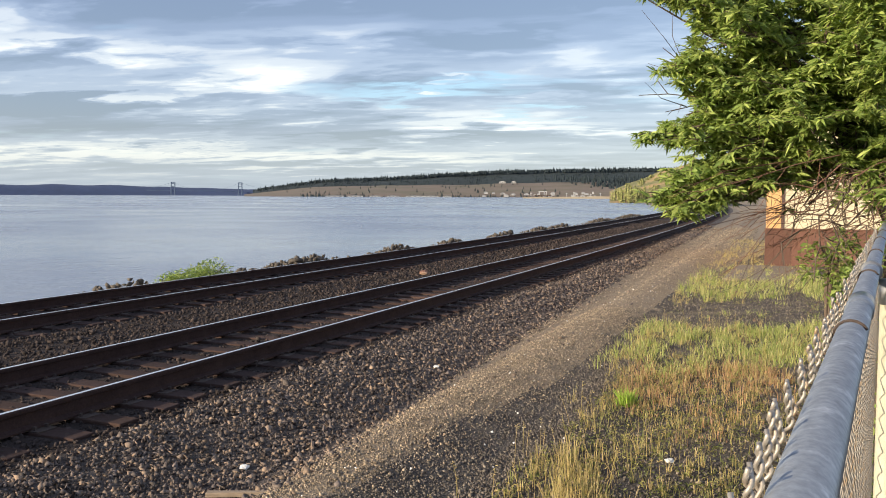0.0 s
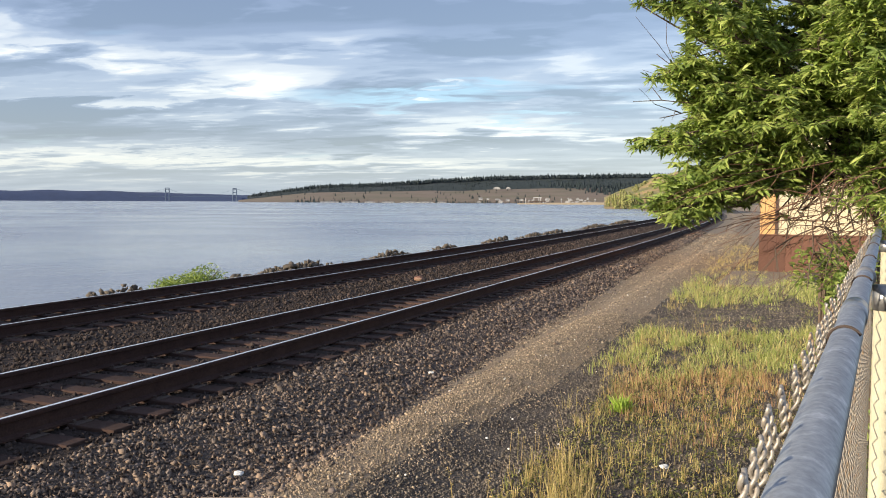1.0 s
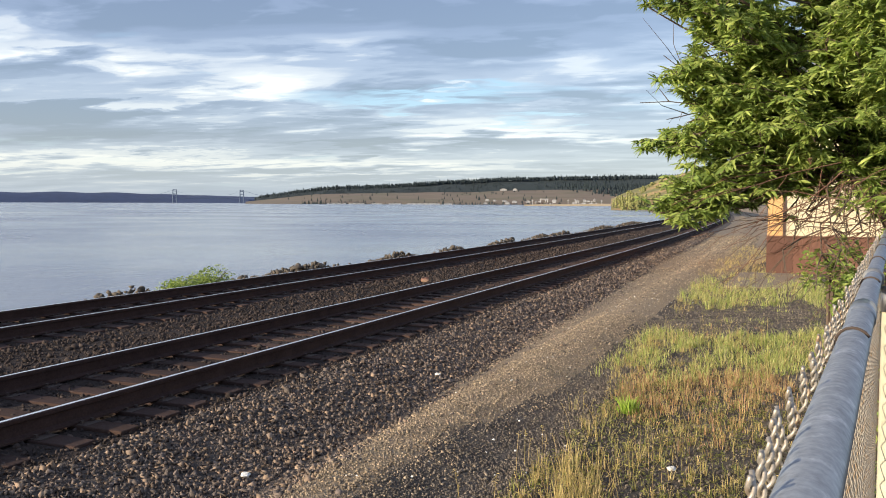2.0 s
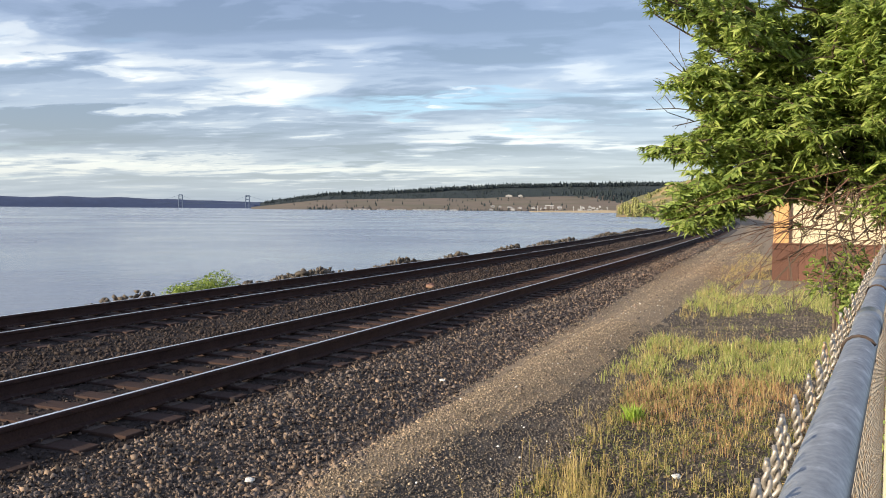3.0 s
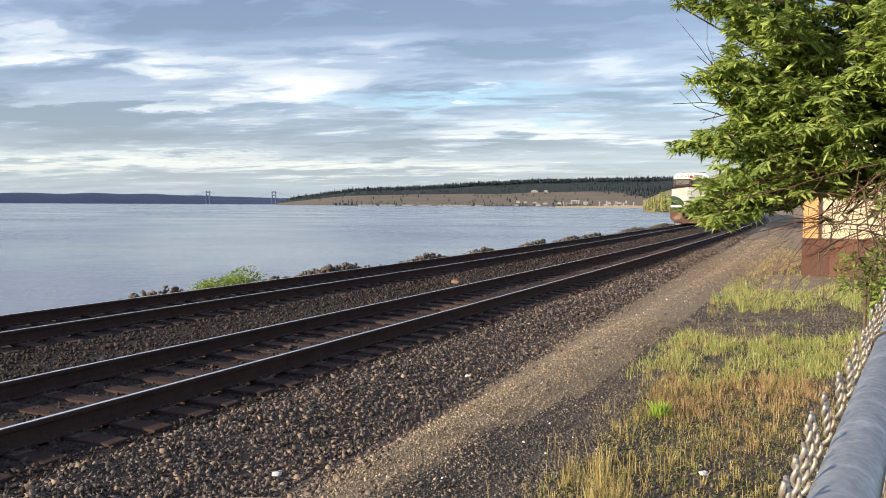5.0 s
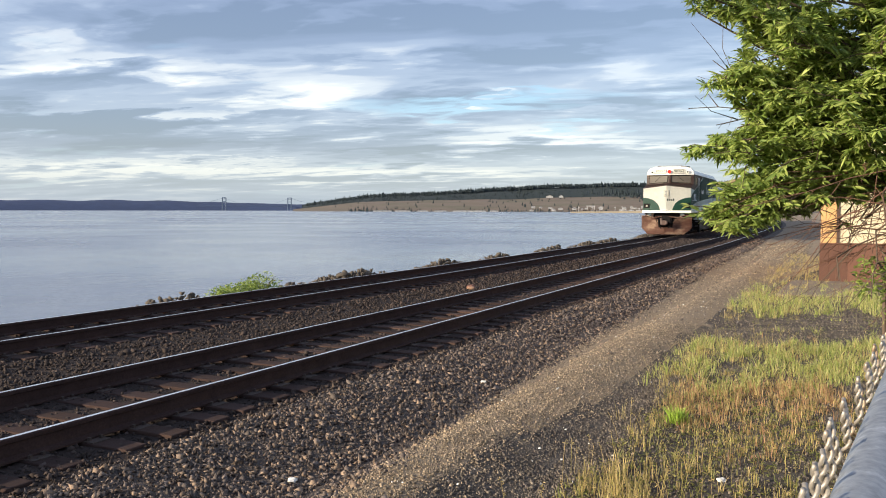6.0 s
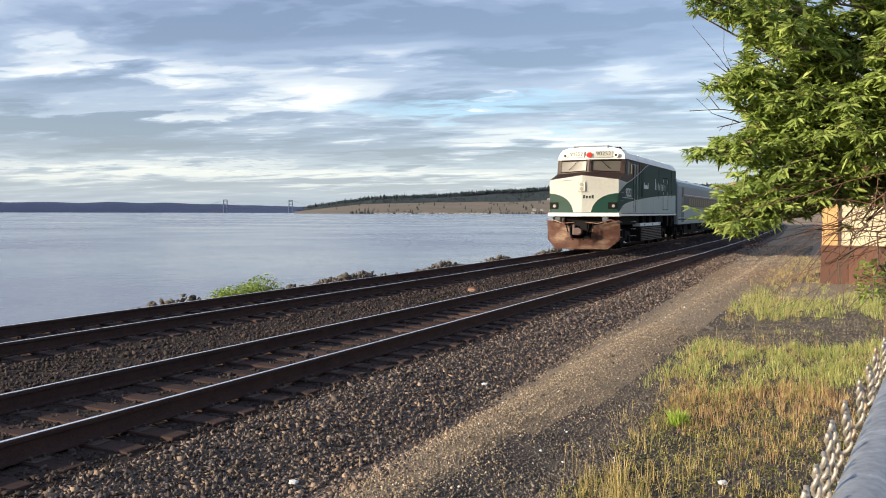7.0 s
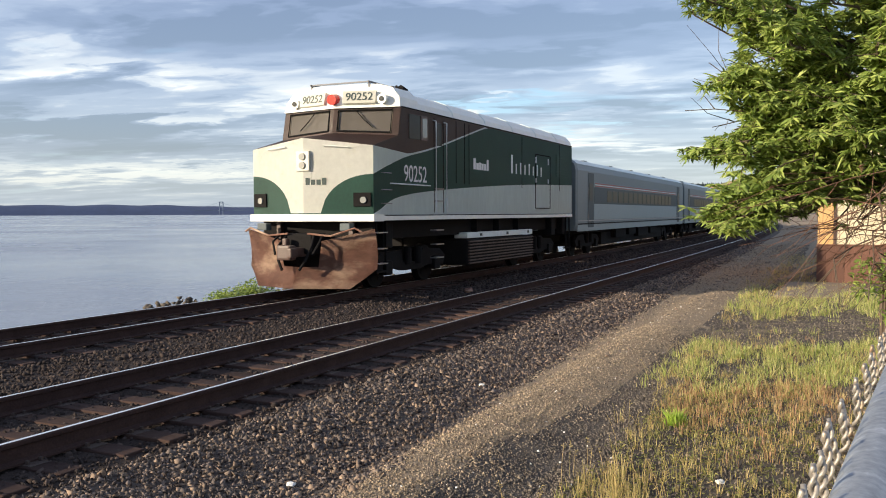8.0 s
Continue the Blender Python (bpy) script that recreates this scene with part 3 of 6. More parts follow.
def suspension_bridge():
    """Two towers, the deck and the cables, 4.4 km away."""
    bridge = tagged(new("suspension_bridge"), "pale grey-green suspension bridge with two tall towers far across the water", "bridge")
    d = 4420

    def at(az):
        return Vector((d * math.sin(radians(az)), d * math.cos(radians(az)), 0))
    a, b = at(-39.94), at(-35.83)
    along = (b - a).normalized()
    across = Vector((-along.y, along.x, 0))
    view = a.normalized()
    side = Vector((view.y, -view.x, 0))
    for p in (a, b):
        bm = bmesh.new()
        for k in (-1, 1):
            q = p + side * 8.5 * k
            cyl(bm, (q.x, q.y, -4), (q.x, q.y, 61), 2.6, 2.2, 6)
        for z in (12, 26, 40, 54, 60):
            q0, q1 = p + side * 8.5, p - side * 8.5
            cyl(bm, (q0.x, q0.y, z), (q1.x, q1.y, z), 1.6, None, 5)
        part("tower", bm, M["bridge"], bridge)
    for k in (-1, 1):
        off = across * 6 * k
        pts = []
        for i in range(-8, 29):
            s = i / 20
            p = a + (b - a) * s + off
            z = 22 + 38 * (2 * s - 1) ** 2 if 0 <= s <= 1 else 60 - 95 * (abs(s - 0.5) - 0.5)
            pts.append((p.x, p.y, z))
        part("cable", tube(bmesh.new(), pts, 0.28, 4), M["bridge"], bridge)
    p, q = a + (a - b) * 0.4, b + (b - a) * 0.4
    bm = bmesh.new()
    tube(bm, [(p.x, p.y, 19), (a.x, a.y, 19), (b.x, b.y, 19), (q.x, q.y, 19)], 1.1, 4)
    part("deck", bm, M["bridge"], bridge)


suspension_bridge()


def spit_and_bluff():
    rng = np.random.default_rng(8)
    ridge("sandy_beach", M["sand"], "sunlit pale beach at the end of the bay", (-17.5, -6.0), [-4] * 3, [-1.2, 1.0, 1.5], 1500, 1620, rows=3, steps=50, rough=0.1, seed=3.3, category="beach")
    ridge("scrubby_bluff", M["bluff"], "steep scrubby bluff of yellow grass and bushes above the line", (-11.9, 14.0),
          [-4] * 7, [el_height(900, e) for e in (0.3, 2.0, 2.6, 3.0, 3.2, 3.3, 3.4)], 640, 900, rows=12, steps=90, rough=0.10, seed=12.0)
    # bushes on the bluff: small leafy clumps of many faces
    v, f = [], []
    tv, tf = ico_template()
    spots = []
    for i in range(480):
        az = rng.uniform(-11.5, 3)
        t = rng.uniform(0, 0.95)
        s = (az + 11.9) / 25.9
        top = el_height(900, float(np.interp(s, np.linspace(0, 1, 7), (0.3, 2.0, 2.6, 3.0, 3.2, 3.3, 3.4))))
        d = 640 + 260 * t
        z = -4 + (top + 4) * t ** 0.8
        spots.append((az, d, z - 0.5, rng.uniform(0.7, 2.2), 0.8))
    for i in range(60):
        spots.append((rng.uniform(-11.8, -9.0), rng.uniform(640, 720), -3.0, rng.uniform(1.0, 1.6), rng.uniform(2.0, 4.2)))
    for az, d, z, r, tall in spots:
        c = np.array((d * math.sin(radians(az)), d * math.cos(radians(az)), z))
        for k in range(int(6 + 14 * max(tall - 0.8, 0) + 4)):
            up = rng.uniform(0, 2 * tall)
            slim = 0.5 if tall < 1 else 0.45 * (1.1 - up / (2 * tall))
            p = c + np.array((rng.normal() * r * slim, rng.normal() * r * slim, r * up))
            s = r * rng.uniform(0.25, 0.55)
            i0 = len(v)
            v += list(tv * s * (1 + rng.uniform(-0.35, 0.35, (len(tv), 1))) + p)
            f += list(tf + i0)
    tagged(mesh_part("bluff_bushes", np_mesh("bluff_bushes", v, f), M["bluff_tree"]), "light green bushes and poplars on the bluff", "", "", "stuff")


spit_and_bluff()


def far_building(az, d, z, w, dep, h, roof):
    ob = tagged(new("far_building"), "small white building across the bay" if roof < 1 else "white gabled building across the bay", "building", "buildings across the bay")
    part("wall", boxed(-w / 2, w / 2, -dep / 2, dep / 2, 0, h), M["far_wall"], ob)
    bm = bmesh.new()
    pr = [(-w / 2 - 0.5, h), (w / 2 + 0.5, h), (w / 2 * 0.2, h + 1.2 + roof), (-w / 2 * 0.2, h + 1.2 + roof)]
    extrude_profile(bm, pr, (-dep / 2 - 0.4, dep / 2 + 0.4))
    part("roof", bm, M["far_roof"] if roof < 2 else M["far_wall"], ob)
    for k in range(3):
        x = (-0.3 + 0.3 * k) * w
        part("window", boxed(x - w * 0.07, x + w * 0.07, -dep / 2 - 0.15, -dep / 2 + 0.1, h * 0.35, h * 0.72), M["glass"], ob)
    ob.matrix_world = pose(d * math.sin(radians(az)), d * math.cos(radians(az)), z, 0, 0, -az)
    return ob


def far_town():
    rng = random.Random(4)
    for i in range(26):
        az = rng.uniform(-20.5, -12.6)
        d = rng.uniform(2380, 2440)
        far_building(az, d, rng.uniform(-3.5, 7), rng.uniform(5, 13), rng.uniform(6, 10), rng.uniform(3, 5), rng.uniform(0, 1.8))
    for i in range(7):
        az = -30 + i * 1.3 + rng.uniform(-0.3, 0.3)
        far_building(az, 2425, -3.5, rng.uniform(20, 60), 10, 3.2, 0.2)
    for az, w in ((-18.85, 24), (-18.1, 15)):
        far_building(az, 3160, el_height(3160, 0.80), w, 15, 5, 2)
    for i in range(9):
        az = -17 + i * 0.75 + rng.uniform(-0.2, 0.2)
        pole = tagged(new("mast"), "slim pale mast beside the far landing", "mast", "masts at the far landing")
        h = rng.uniform(6, 11)
        bm = bmesh.new()
        cyl(bm, (0, 0, -4), (0, 0, h), 0.7, 0.5, 6)
        part("pole", bm, M["far_wall"], pole)
        part("arm", boxed(-1.8, 1.8, -0.4, 0.4, h - 2.2, h - 1.2), M["far_wall"], pole)
        pole.matrix_world = pose(1850 * math.sin(radians(az)), 1850 * math.cos(radians(az)), 0, 0, 0, -az)
    jetty = tagged(new("ferry_landing"), "dark timber ferry landing with a pale gantry", "landing")
    for k in range(6):
        bm = bmesh.new()
        cyl(bm, (k * 6 - 15, 0, -4), (k * 6 - 15, 0, 3), 0.8, None, 6)
        part("pile", bm, M["tie"], jetty)
    part("deck", boxed(-18, 18, -4, 4, 1.5, 2.6), M["tie"], jetty)
    for k in (-1, 1):
        part("gantry_leg", boxed(k * 7 - 0.8, k * 7 + 0.8, -1, 1, 2.6, 10), M["far_wall"], jetty)
    part("gantry_beam", boxed(-9, 9, -1.2, 1.2, 9.2, 10.6), M["far_wall"], jetty)
    jetty.matrix_world = pose(1800 * math.sin(radians(-16.2)), 1800 * math.cos(radians(-16.2)), 0, 0, 0, 16)


far_town()


# ---- the train ----
def strip_wall(bm, cols, levels, mats, place):
    """A wall of vertical strips. levels(c): heights at column c; mats: material index between two heights; place(c, z): the point."""
    prev = None
    for c in cols:
        zs = levels(c)
        ring = [bm.verts.new(place(c, z)) for z in zs]
        if prev:
            for j in range(len(zs) - 1):
                try:
                    f = bm.faces.new((prev[j], ring[j], ring[j + 1], prev[j + 1]))
                    f.material_index = mats[j]
                except ValueError:
                    pass
        prev = ring


HALF = 1.57
LOCO_LONG = 14.85
NOSE_TIP = -0.32


def smooth_curve(x, xs, zs):
    """Monotone easing through a few points."""
    i = int(np.clip(np.searchsorted(xs, x) - 1, 0, len(xs) - 2))
    x = min(max(x, xs[0]), xs[-1])
    m = [0.0] * len(xs)
    for k in range(len(xs)):
        a, b = max(k - 1, 0), min(k + 1, len(xs) - 1)
        m[k] = (zs[b] - zs[a]) / (xs[b] - xs[a])
    h = xs[i + 1] - xs[i]
    t = (x - xs[i]) / h
    return ((2 * t ** 3 - 3 * t * t + 1) * zs[i] + (t ** 3 - 2 * t * t + t) * h * m[i] + (-2 * t ** 3 + 3 * t * t) * zs[i + 1] + (t ** 3 - t * t) * h * m[i + 1])


def lettering(text, size, mat, parent, m, label, name="number"):
    cu = bpy.data.curves.new("letters", "FONT")
    cu.body, cu.size, cu.extrude, cu.align_x, cu.align_y = text, size, 0.004, "CENTER", "CENTER"
    tmp = bpy.data.objects.new("letters", cu)
    me = bpy.data.meshes.new_from_object(tmp)
    bpy.data.objects.remove(tmp)
    ob = mesh_part(name, me, mat, parent, label)
    ob.matrix_basis = m
    return ob


def wheelset(parent, y, r=0.46):
    bm = bmesh.new()
    for k in (-1, 1):
        cyl(bm, (k * 0.69, 0, 0), (k * 0.82, 0, 0), r, None, 28)
        cyl(bm, (k * 0.66, 0, 0), (k * 0.70, 0, 0), r + 0.03, None, 28)
        cyl(bm, (k * 0.82, 0, 0), (k * 0.95, 0, 0), 0.13, None, 12)
        for j in range(5):
            a = j * 2 * math.pi / 5
            cyl(bm, (k * 0.815, 0.27 * math.cos(a), 0.27 * math.sin(a)), (k * 0.83, 0.27 * math.cos(a), 0.27 * math.sin(a)), 0.07, None, 8)
    cyl(bm, (-0.7, 0, 0), (0.7, 0, 0), 0.09, None, 10)
    ob = part("wheelset", bm, M["black"], parent, "worn steel wheelset")
    ob.location = (0, y, r)
    return ob


def truck(thing, y0, base, sets, heavy=True):
    t = part("truck", boxed(-0.45, 0.45, y0 - base / 2 - 0.5, y0 + base / 2 + 0.5, 0.55, 0.85, 0.05), M["black"], thing, "black cast-steel truck frame")
    for k in (-1, 1):
        bm = bmesh.new()
        pr = [(y0 - base / 2 - 0.65, 0.62), (y0 - base / 2 - 0.3, 0.82), (y0 - 0.6, 0.86), (y0 - 0.45, 0.55), (y0 + 0.45, 0.55), (y0 + 0.6, 0.86), (y0 + base / 2 + 0.3, 0.82), (y0 + base / 2 + 0.65, 0.62),
              (y0 + base / 2 + 0.5, 0.40), (y0 + base / 2 - 0.4, 0.44), (y0 + 0.5, 0.36), (y0 - 0.5, 0.36), (y0 - base / 2 + 0.4, 0.44), (y0 - base / 2 - 0.5, 0.40)]
        a = [bm.verts.new((k * 1.0, y, z)) for y, z in pr]
        b = [bm.verts.new((k * 1.12, y, z)) for y, z in pr]
        n = len(pr)
        for j in range(n):
            bm.faces.new((a[j], a[(j + 1) % n], b[(j + 1) % n], b[j]))
        bm.faces.new(a)
        bm.faces.new(b[::-1])
        bmesh.ops.recalc_face_normals(bm, faces=bm.faces[:])
        part("side_frame", bm, M["black"], t)
        for s in (-1, 1):
            part("axle_box", boxed(k * 1.0, k * 1.2, y0 + s * base / 2 - 0.16, y0 + s * base / 2 + 0.16, 0.30, 0.64, 0.03), M["black"], t)
            bm = bmesh.new()
            cyl(bm, (k * 1.14, y0 + s * 0.28, 0.50), (k * 1.14, y0 + s * 0.28, 0.92), 0.10, None, 10)
            part("spring", bm, M["black"], t)
    for s in (-1, 1):
        sets.append(wheelset(t, y0 + s * base / 2))


def locomotive():
    """Its own y runs from the nose backwards; the rail top is z 0."""
    loco = tagged(new("locomotive"), "cream, green and brown cab-control locomotive with a rusty snow plough", "locomotive")
    sets = []
    low = lambda y: smooth_curve(y, (0, 0.35, 0.8, 1.6, 3.3, 6.9, 10.5, 14.85), (1.72, 1.84, 2.02, 2.16, 2.30, 2.50, 2.64, 2.74))
    white_top = lambda y: smooth_curve(y, (0, 0.7, 1.5, 2.6, 3.56, 4.9, 6.45, 6.9), (2.58, 2.80, 3.02, 3.22, 3.42, 3.74, 4.10, 4.13)) if y < 6.9 else 4.13
    brown_low = lambda y: max(white_top(y) + 0.045, 3.19 - 0.05 * y) if y < 6.6 else white_top(y)
    top = 4.17
    cols = [0, 0.12, 0.25, 0.4, 0.6, 0.8, 1.0, 1.15, 1.22, 1.3] + [1.6 + 0.25 * i for i in range(54)]
    cols = [c for c in cols if c < 14.8] + [14.85]
    hood = lambda y: 3.19 + 0.30 * min(y / 1.15, 1) if y < 1.15 else (3.49 + 0.66 * min((y - 1.15) / 0.15, 1) if y < 1.3 else top)

    def levels(y):
        h = hood(y)
        a, b, c = low(y), white_top(y), brown_low(y)
        return [1.70, min(a, h), min(b, h), min(max(c, b), h), h]
    for k in (-1, 1):
        bm = bmesh.new()
        strip_wall(bm, cols, levels, (1, 2, 1, 3), lambda y, z: (k * HALF, y, z))
        # thickness of the plating
        geo = bmesh.ops.solidify(bm, geom=bm.faces[:], thickness=0.04 * k)
        part("side_wall", bm, [M["white"], M["grey_white"], M["green"], M["brown"]], loco, "plated side in green, light grey and brown")
        part("sill", boxed(k * 1.40, k * 1.60, -0.02, LOCO_LONG, 1.575, 1.675, 0.012), M["white"], loco, "cream side sill")
        part("sill_line", boxed(k * 1.40, k * 1.585, 0.0, LOCO_LONG, 1.678, 1.70), M["black"], loco, "thin dark line along the sill")
    # nose, a shallow wedge, with a green quarter round on each side
    bm = bmesh.new()
    xs = [HALF * (-1 + i / 16) for i in range(33)]
    ny = lambda x: NOSE_TIP * (1 - abs(x) / HALF)

    def arc(x):
        e = (abs(x) - 0.42) / (HALF - 0.42)
        return 1.72 + 0.02 if e <= 0 else 1.74 + 0.84 * math.sqrt(max(1 - (1 - e) ** 2, 0))
    strip_wall(bm, xs, lambda x: [1.72, arc(x), 3.19 + 0.19 * (1 - abs(x) / HALF)], (2, 0), lambda x, z: (x, ny(x), z))
    bmesh.ops.solidify(bm, geom=bm.faces[:], thickness=-0.05)
    part("nose", bm, [M["white"], M["grey_white"], M["green"], M["brown"]], loco, "wedge-shaped cream nose with green quarter rounds")
    # lip under the nose
    bm = bmesh.new()
    for a, b in ((-1, 0), (0, 1)):
        vs = []
        for x in (a * 1.62, b * 1.62):
            for dy in (-0.07, 0.4):
                for z in (1.56, 1.715):
                    vs.append(bm.verts.new((x, NOSE_TIP * (1 - abs(x) / 1.62) + dy, z)))
        bmesh.ops.convex_hull(bm, input=vs)
    part("nose_sill", bm, M["white"], loco, "cream lip along the foot of the nose")
    # brown hood from the nose up to the windscreens
    bm = bmesh.new()
    wy = lambda x: 1.15 - 0.28 * (1 - abs(x) / HALF)
    a = [bm.verts.new((x, ny(x), 3.19 + 0.19 * (1 - abs(x) / HALF))) for x in xs]
    b = [bm.verts.new((x, wy(x), 3.49 + 0.09 * (1 - abs(x) / HALF))) for x in xs]
    for i in range(32):
        bm.faces.new((a[i], a[i + 1], b[i + 1], b[i]))
    bmesh.ops.solidify(bm, geom=bm.faces[:], thickness=-0.04)
    part("hood", bm, M["brown"], loco, "brown sloping top of the nose")
    # cab front: lower face, pillars and head piece round two windscreens
    ty = lambda x: 1.30 - 0.33 * (1 - abs(x) / HALF)
    face = lambda x, t: Vector((x, wy(x) + (ty(x) - wy(x)) * t, 3.49 + 0.09 * (1 - abs(x) / HALF) + (4.15 - 3.49 - 0.09 * (1 - abs(x) / HALF)) * t))

    def panel(x0, x1, t0, t1, out=0.0, nx=6):
        p = bmesh.new()
        g = [[p.verts.new(face(x0 + (x1 - x0) * i / nx, t) + Vector((0, -out, 0))) for i in range(nx + 1)] for t in (t0, t1)]
        for i in range(nx):
            p.faces.new((g[0][i], g[0][i + 1], g[1][i + 1], g[1][i]))
        bmesh.ops.solidify(p, geom=p.faces[:], thickness=-0.035)
        return p
    for x0, x1, t0, t1 in ((-HALF, HALF, 0, 0.08), (-HALF, HALF, 0.93, 1.0), (-HALF, -1.40, 0.08, 0.93), (1.40, HALF, 0.08, 0.93), (-0.10, 0.10, 0.08, 0.93)):
        part("cab_pillar", panel(x0, x1, t0, t1, nx=16 if x1 - x0 > 2 else 2), M["brown"], loco)
    for k in (-1, 1):
        w = part("windscreen", panel(*sorted((k * 0.10, k * 1.40)), 0.08, 0.93, -0.02), M["screen"], loco, "tan tinted windscreen")
        pts = [face(k * 0.12, 0.10), face(k * 1.38, 0.10), face(k * 1.38, 0.91), face(k * 0.12, 0.91), face(k * 0.12, 0.10)]
        part("gasket", tube(bmesh.new(), [p + Vector((0, -0.012, 0)) for p in pts], 0.022, 6), M["black"], w, "black rubber gasket")
        arm = [face(k * 0.55, 0.90) + Vector((0, -0.05, 0)), face(k * 0.75, 0.55) + Vector((0, -0.05, 0)), face(k * 0.98, 0.25) + Vector((0, -0.04, 0))]
        part("wiper", tube(bmesh.new(), arm, 0.012, 5), M["black"], w)
    # number-board brow, roof
    bm = bmesh.new()
    brow = [(-HALF, 4.15), (HALF, 4.15), (1.53, 4.38), (1.34, 4.61), (1.0, 4.70), (-1.0, 4.70), (-1.34, 4.61), (-1.53, 4.38)]
    fr = [bm.verts.new((x, ty(x) - 0.05 + (z - 4.15) * 0.25, z)) for x, z in brow]
    bk = [bm.verts.new((x, 2.2, z)) for x, z in brow]
    n = len(brow)
    for j in range(n):
        bm.faces.new((fr[j], fr[(j + 1) % n], bk[(j + 1) % n], bk[j]))
    mid0 = bm.verts.new((0, ty(0) - 0.05, 4.15))
    mid1 = bm.verts.new((0, ty(0.2) + 0.10, 4.69))
    bm.faces.new((fr[0], mid0, mid1, fr[5], fr[6], fr[7]))
    bm.faces.new((mid0, fr[1], fr[2], fr[3], fr[4], mid1))
    bmesh.ops.recalc_face_normals(bm, faces=bm.faces[:])
    part("brow", bm, M["white"], loco, "cream brow that holds lamps and number boards")
    prof = [(-1.56, 4.165), (-1.52, 4.32), (-1.34, 4.51), (-1.05, 4.62), (-0.6, 4.69), (0, 4.71), (0.6, 4.69), (1.05, 4.62), (1.34, 4.51), (1.52, 4.32), (1.56, 4.165)]
    part("roof", extrude_profile(bmesh.new(), prof, (2.2, 5.0, 9.0, 13.6, (LOCO_LONG, 0.99, -0.0))), M["white"], loco, "pale rounded roof", smooth=False)
    part("roof_edge", boxed(-1.585, 1.585, 1.35, LOCO_LONG, 4.145, 4.168), M["black"], loco, "dark seam under the roof")
    for y in (4.2, 6.4, 8.6, 10.8, 13.0):
        seam = [(x * 1.004, y, z + 0.006) for x, z in prof]
        part("roof_seam", tube(bmesh.new(), seam, 0.010, 4), M["grey_white"], loco)
    # back wall and the stepped roof end
    part("back_wall", boxed(-1.54, 1.54, LOCO_LONG - 0.05, LOCO_LONG + 0.003, 1.58, 4.16), M["green"], loco)
    rack = part("roof_rack", boxed(-0.72, 0.72, 1.25, 2.35, 4.66, 4.72, 0.012), M["grey_white"], loco, "low rack on the cab roof")
    for k in (-1, 1):
        part("rack_rail", boxed(k * 0.76, k * 0.80, 1.18, 2.45, 4.74, 4.78, 0.008), M["far_roof"], rack)
        for y in (1.22, 2.38):
            part("rack_foot", boxed(k * 0.76, k * 0.80, y, y + 0.05, 4.64, 4.74), M["far_roof"], rack)
    for y in (1.2, 2.40):
        part("rack_bar", boxed(-0.76, 0.76, y, y + 0.04, 4.74, 4.775, 0.006), M["far_roof"], rack)
    for y in (3.8, 7.5):
        part("roof_hatch", boxed(-0.55, 0.55, y, y + 1.3, 4.60, 4.68, 0.02), M["white"], loco)
    horn = bmesh.new()
    for k in (-0.12, 0, 0.12):
        cyl(horn, (1.0 + k, 2.5, 4.70), (1.0 + k, 2.15, 4.72), 0.02, 0.06, 8)
    cyl(horn, (1.0, 2.5, 4.50), (1.0, 2.5, 4.72), 0.02, None, 6)
    part("horn", horn, M["black"], loco)
    # brow lamps, beacon, number boards
    for k in (-1, 1):
        y = ty(1.15) + 0.0
        bm = bmesh.new()
        cyl(bm, (k * 1.18, y + 0.1, 4.33), (k * 1.18, y - 0.12, 4.33), 0.10, 0.115, 18)
        lamp = part("brow_lamp", bm, M["white"], loco, "round cream lamp housing")
        bm = bmesh.new()
        cyl(bm, (k * 1.18, y - 0.121, 4.33), (k * 1.18, y - 0.135, 4.33), 0.06, None, 14)
        part("lens", bm, M["glass"], lamp)
        yaw = math.degrees(math.atan2(0.33 * k, HALF))
        cx, cy = k * 0.62, ty(0.62) - 0.02
        bd = part("number_board", boxed(-0.40, 0.40, -0.05, 0.03, -0.15, 0.15, 0.01), M["board"], loco, "number board with dark figures")
        bd.matrix_basis = pose(cx, cy, 4.38, -14, 0, yaw)
        lettering("90252", 0.265, M["dark_letter"], bd, pose(0, -0.056, 0, 90, 0, 0), "dark figures on the number board")
    bm = bmesh.new()
    cyl(bm, (0, ty(0) + 0.05, 4.36), (0, ty(0) - 0.12, 4.34), 0.13, 0.12, 18)
    part("beacon", bm, M["red"], loco, "round red lens between the number boards")
    # headlights in the nose, ditch lights, nose lettering drawn as plain shapes
    hl = part("headlight_box", boxed(-0.17, 0.17, NOSE_TIP - 0.035, NOSE_TIP + 0.10, 2.66, 3.09, 0.01), M["board"], loco, "twin headlight panel")
    for z in (2.78, 2.97):
        bm = bmesh.new()
        cyl(bm, (0, NOSE_TIP - 0.03, z), (0, NOSE_TIP - 0.065, z), 0.08, 0.075, 18)
        part("headlight", bm, M["lens"], hl, "round clear headlight")
    yaw = math.degrees(math.atan2(-NOSE_TIP, HALF))
    for k in (-1, 1):
        m = pose(k * 1.33, ny(1.33) - 0.004, 2.03, 0, 0, k * yaw)
        d = part("ditch_light", boxed(-0.20, 0.20, -0.03, 0.05, -0.15, 0.15, 0.01), M["black"], loco, "square black ditch-light panel")
        d.matrix_basis = m
        bm = bmesh.new()
        cyl(bm, (0.03, -0.03, -0.01), (0.03, -0.06, -0.01), 0.075, 0.07, 16)
        part("lens", bm, M["lens"], d)
        grab = [Vector((k * 0.5, ny(0.5) - 0.01, 3.19)), Vector((k * 0.5, ny(0.5) - 0.06, 3.205)), Vector((k * 1.05, ny(1.05) - 0.06, 3.16)), Vector((k * 1.05, ny(1.05) - 0.01, 3.15))]
        part("grab_iron", tube(bmesh.new(), grab, 0.012, 6), M["white"], loco)
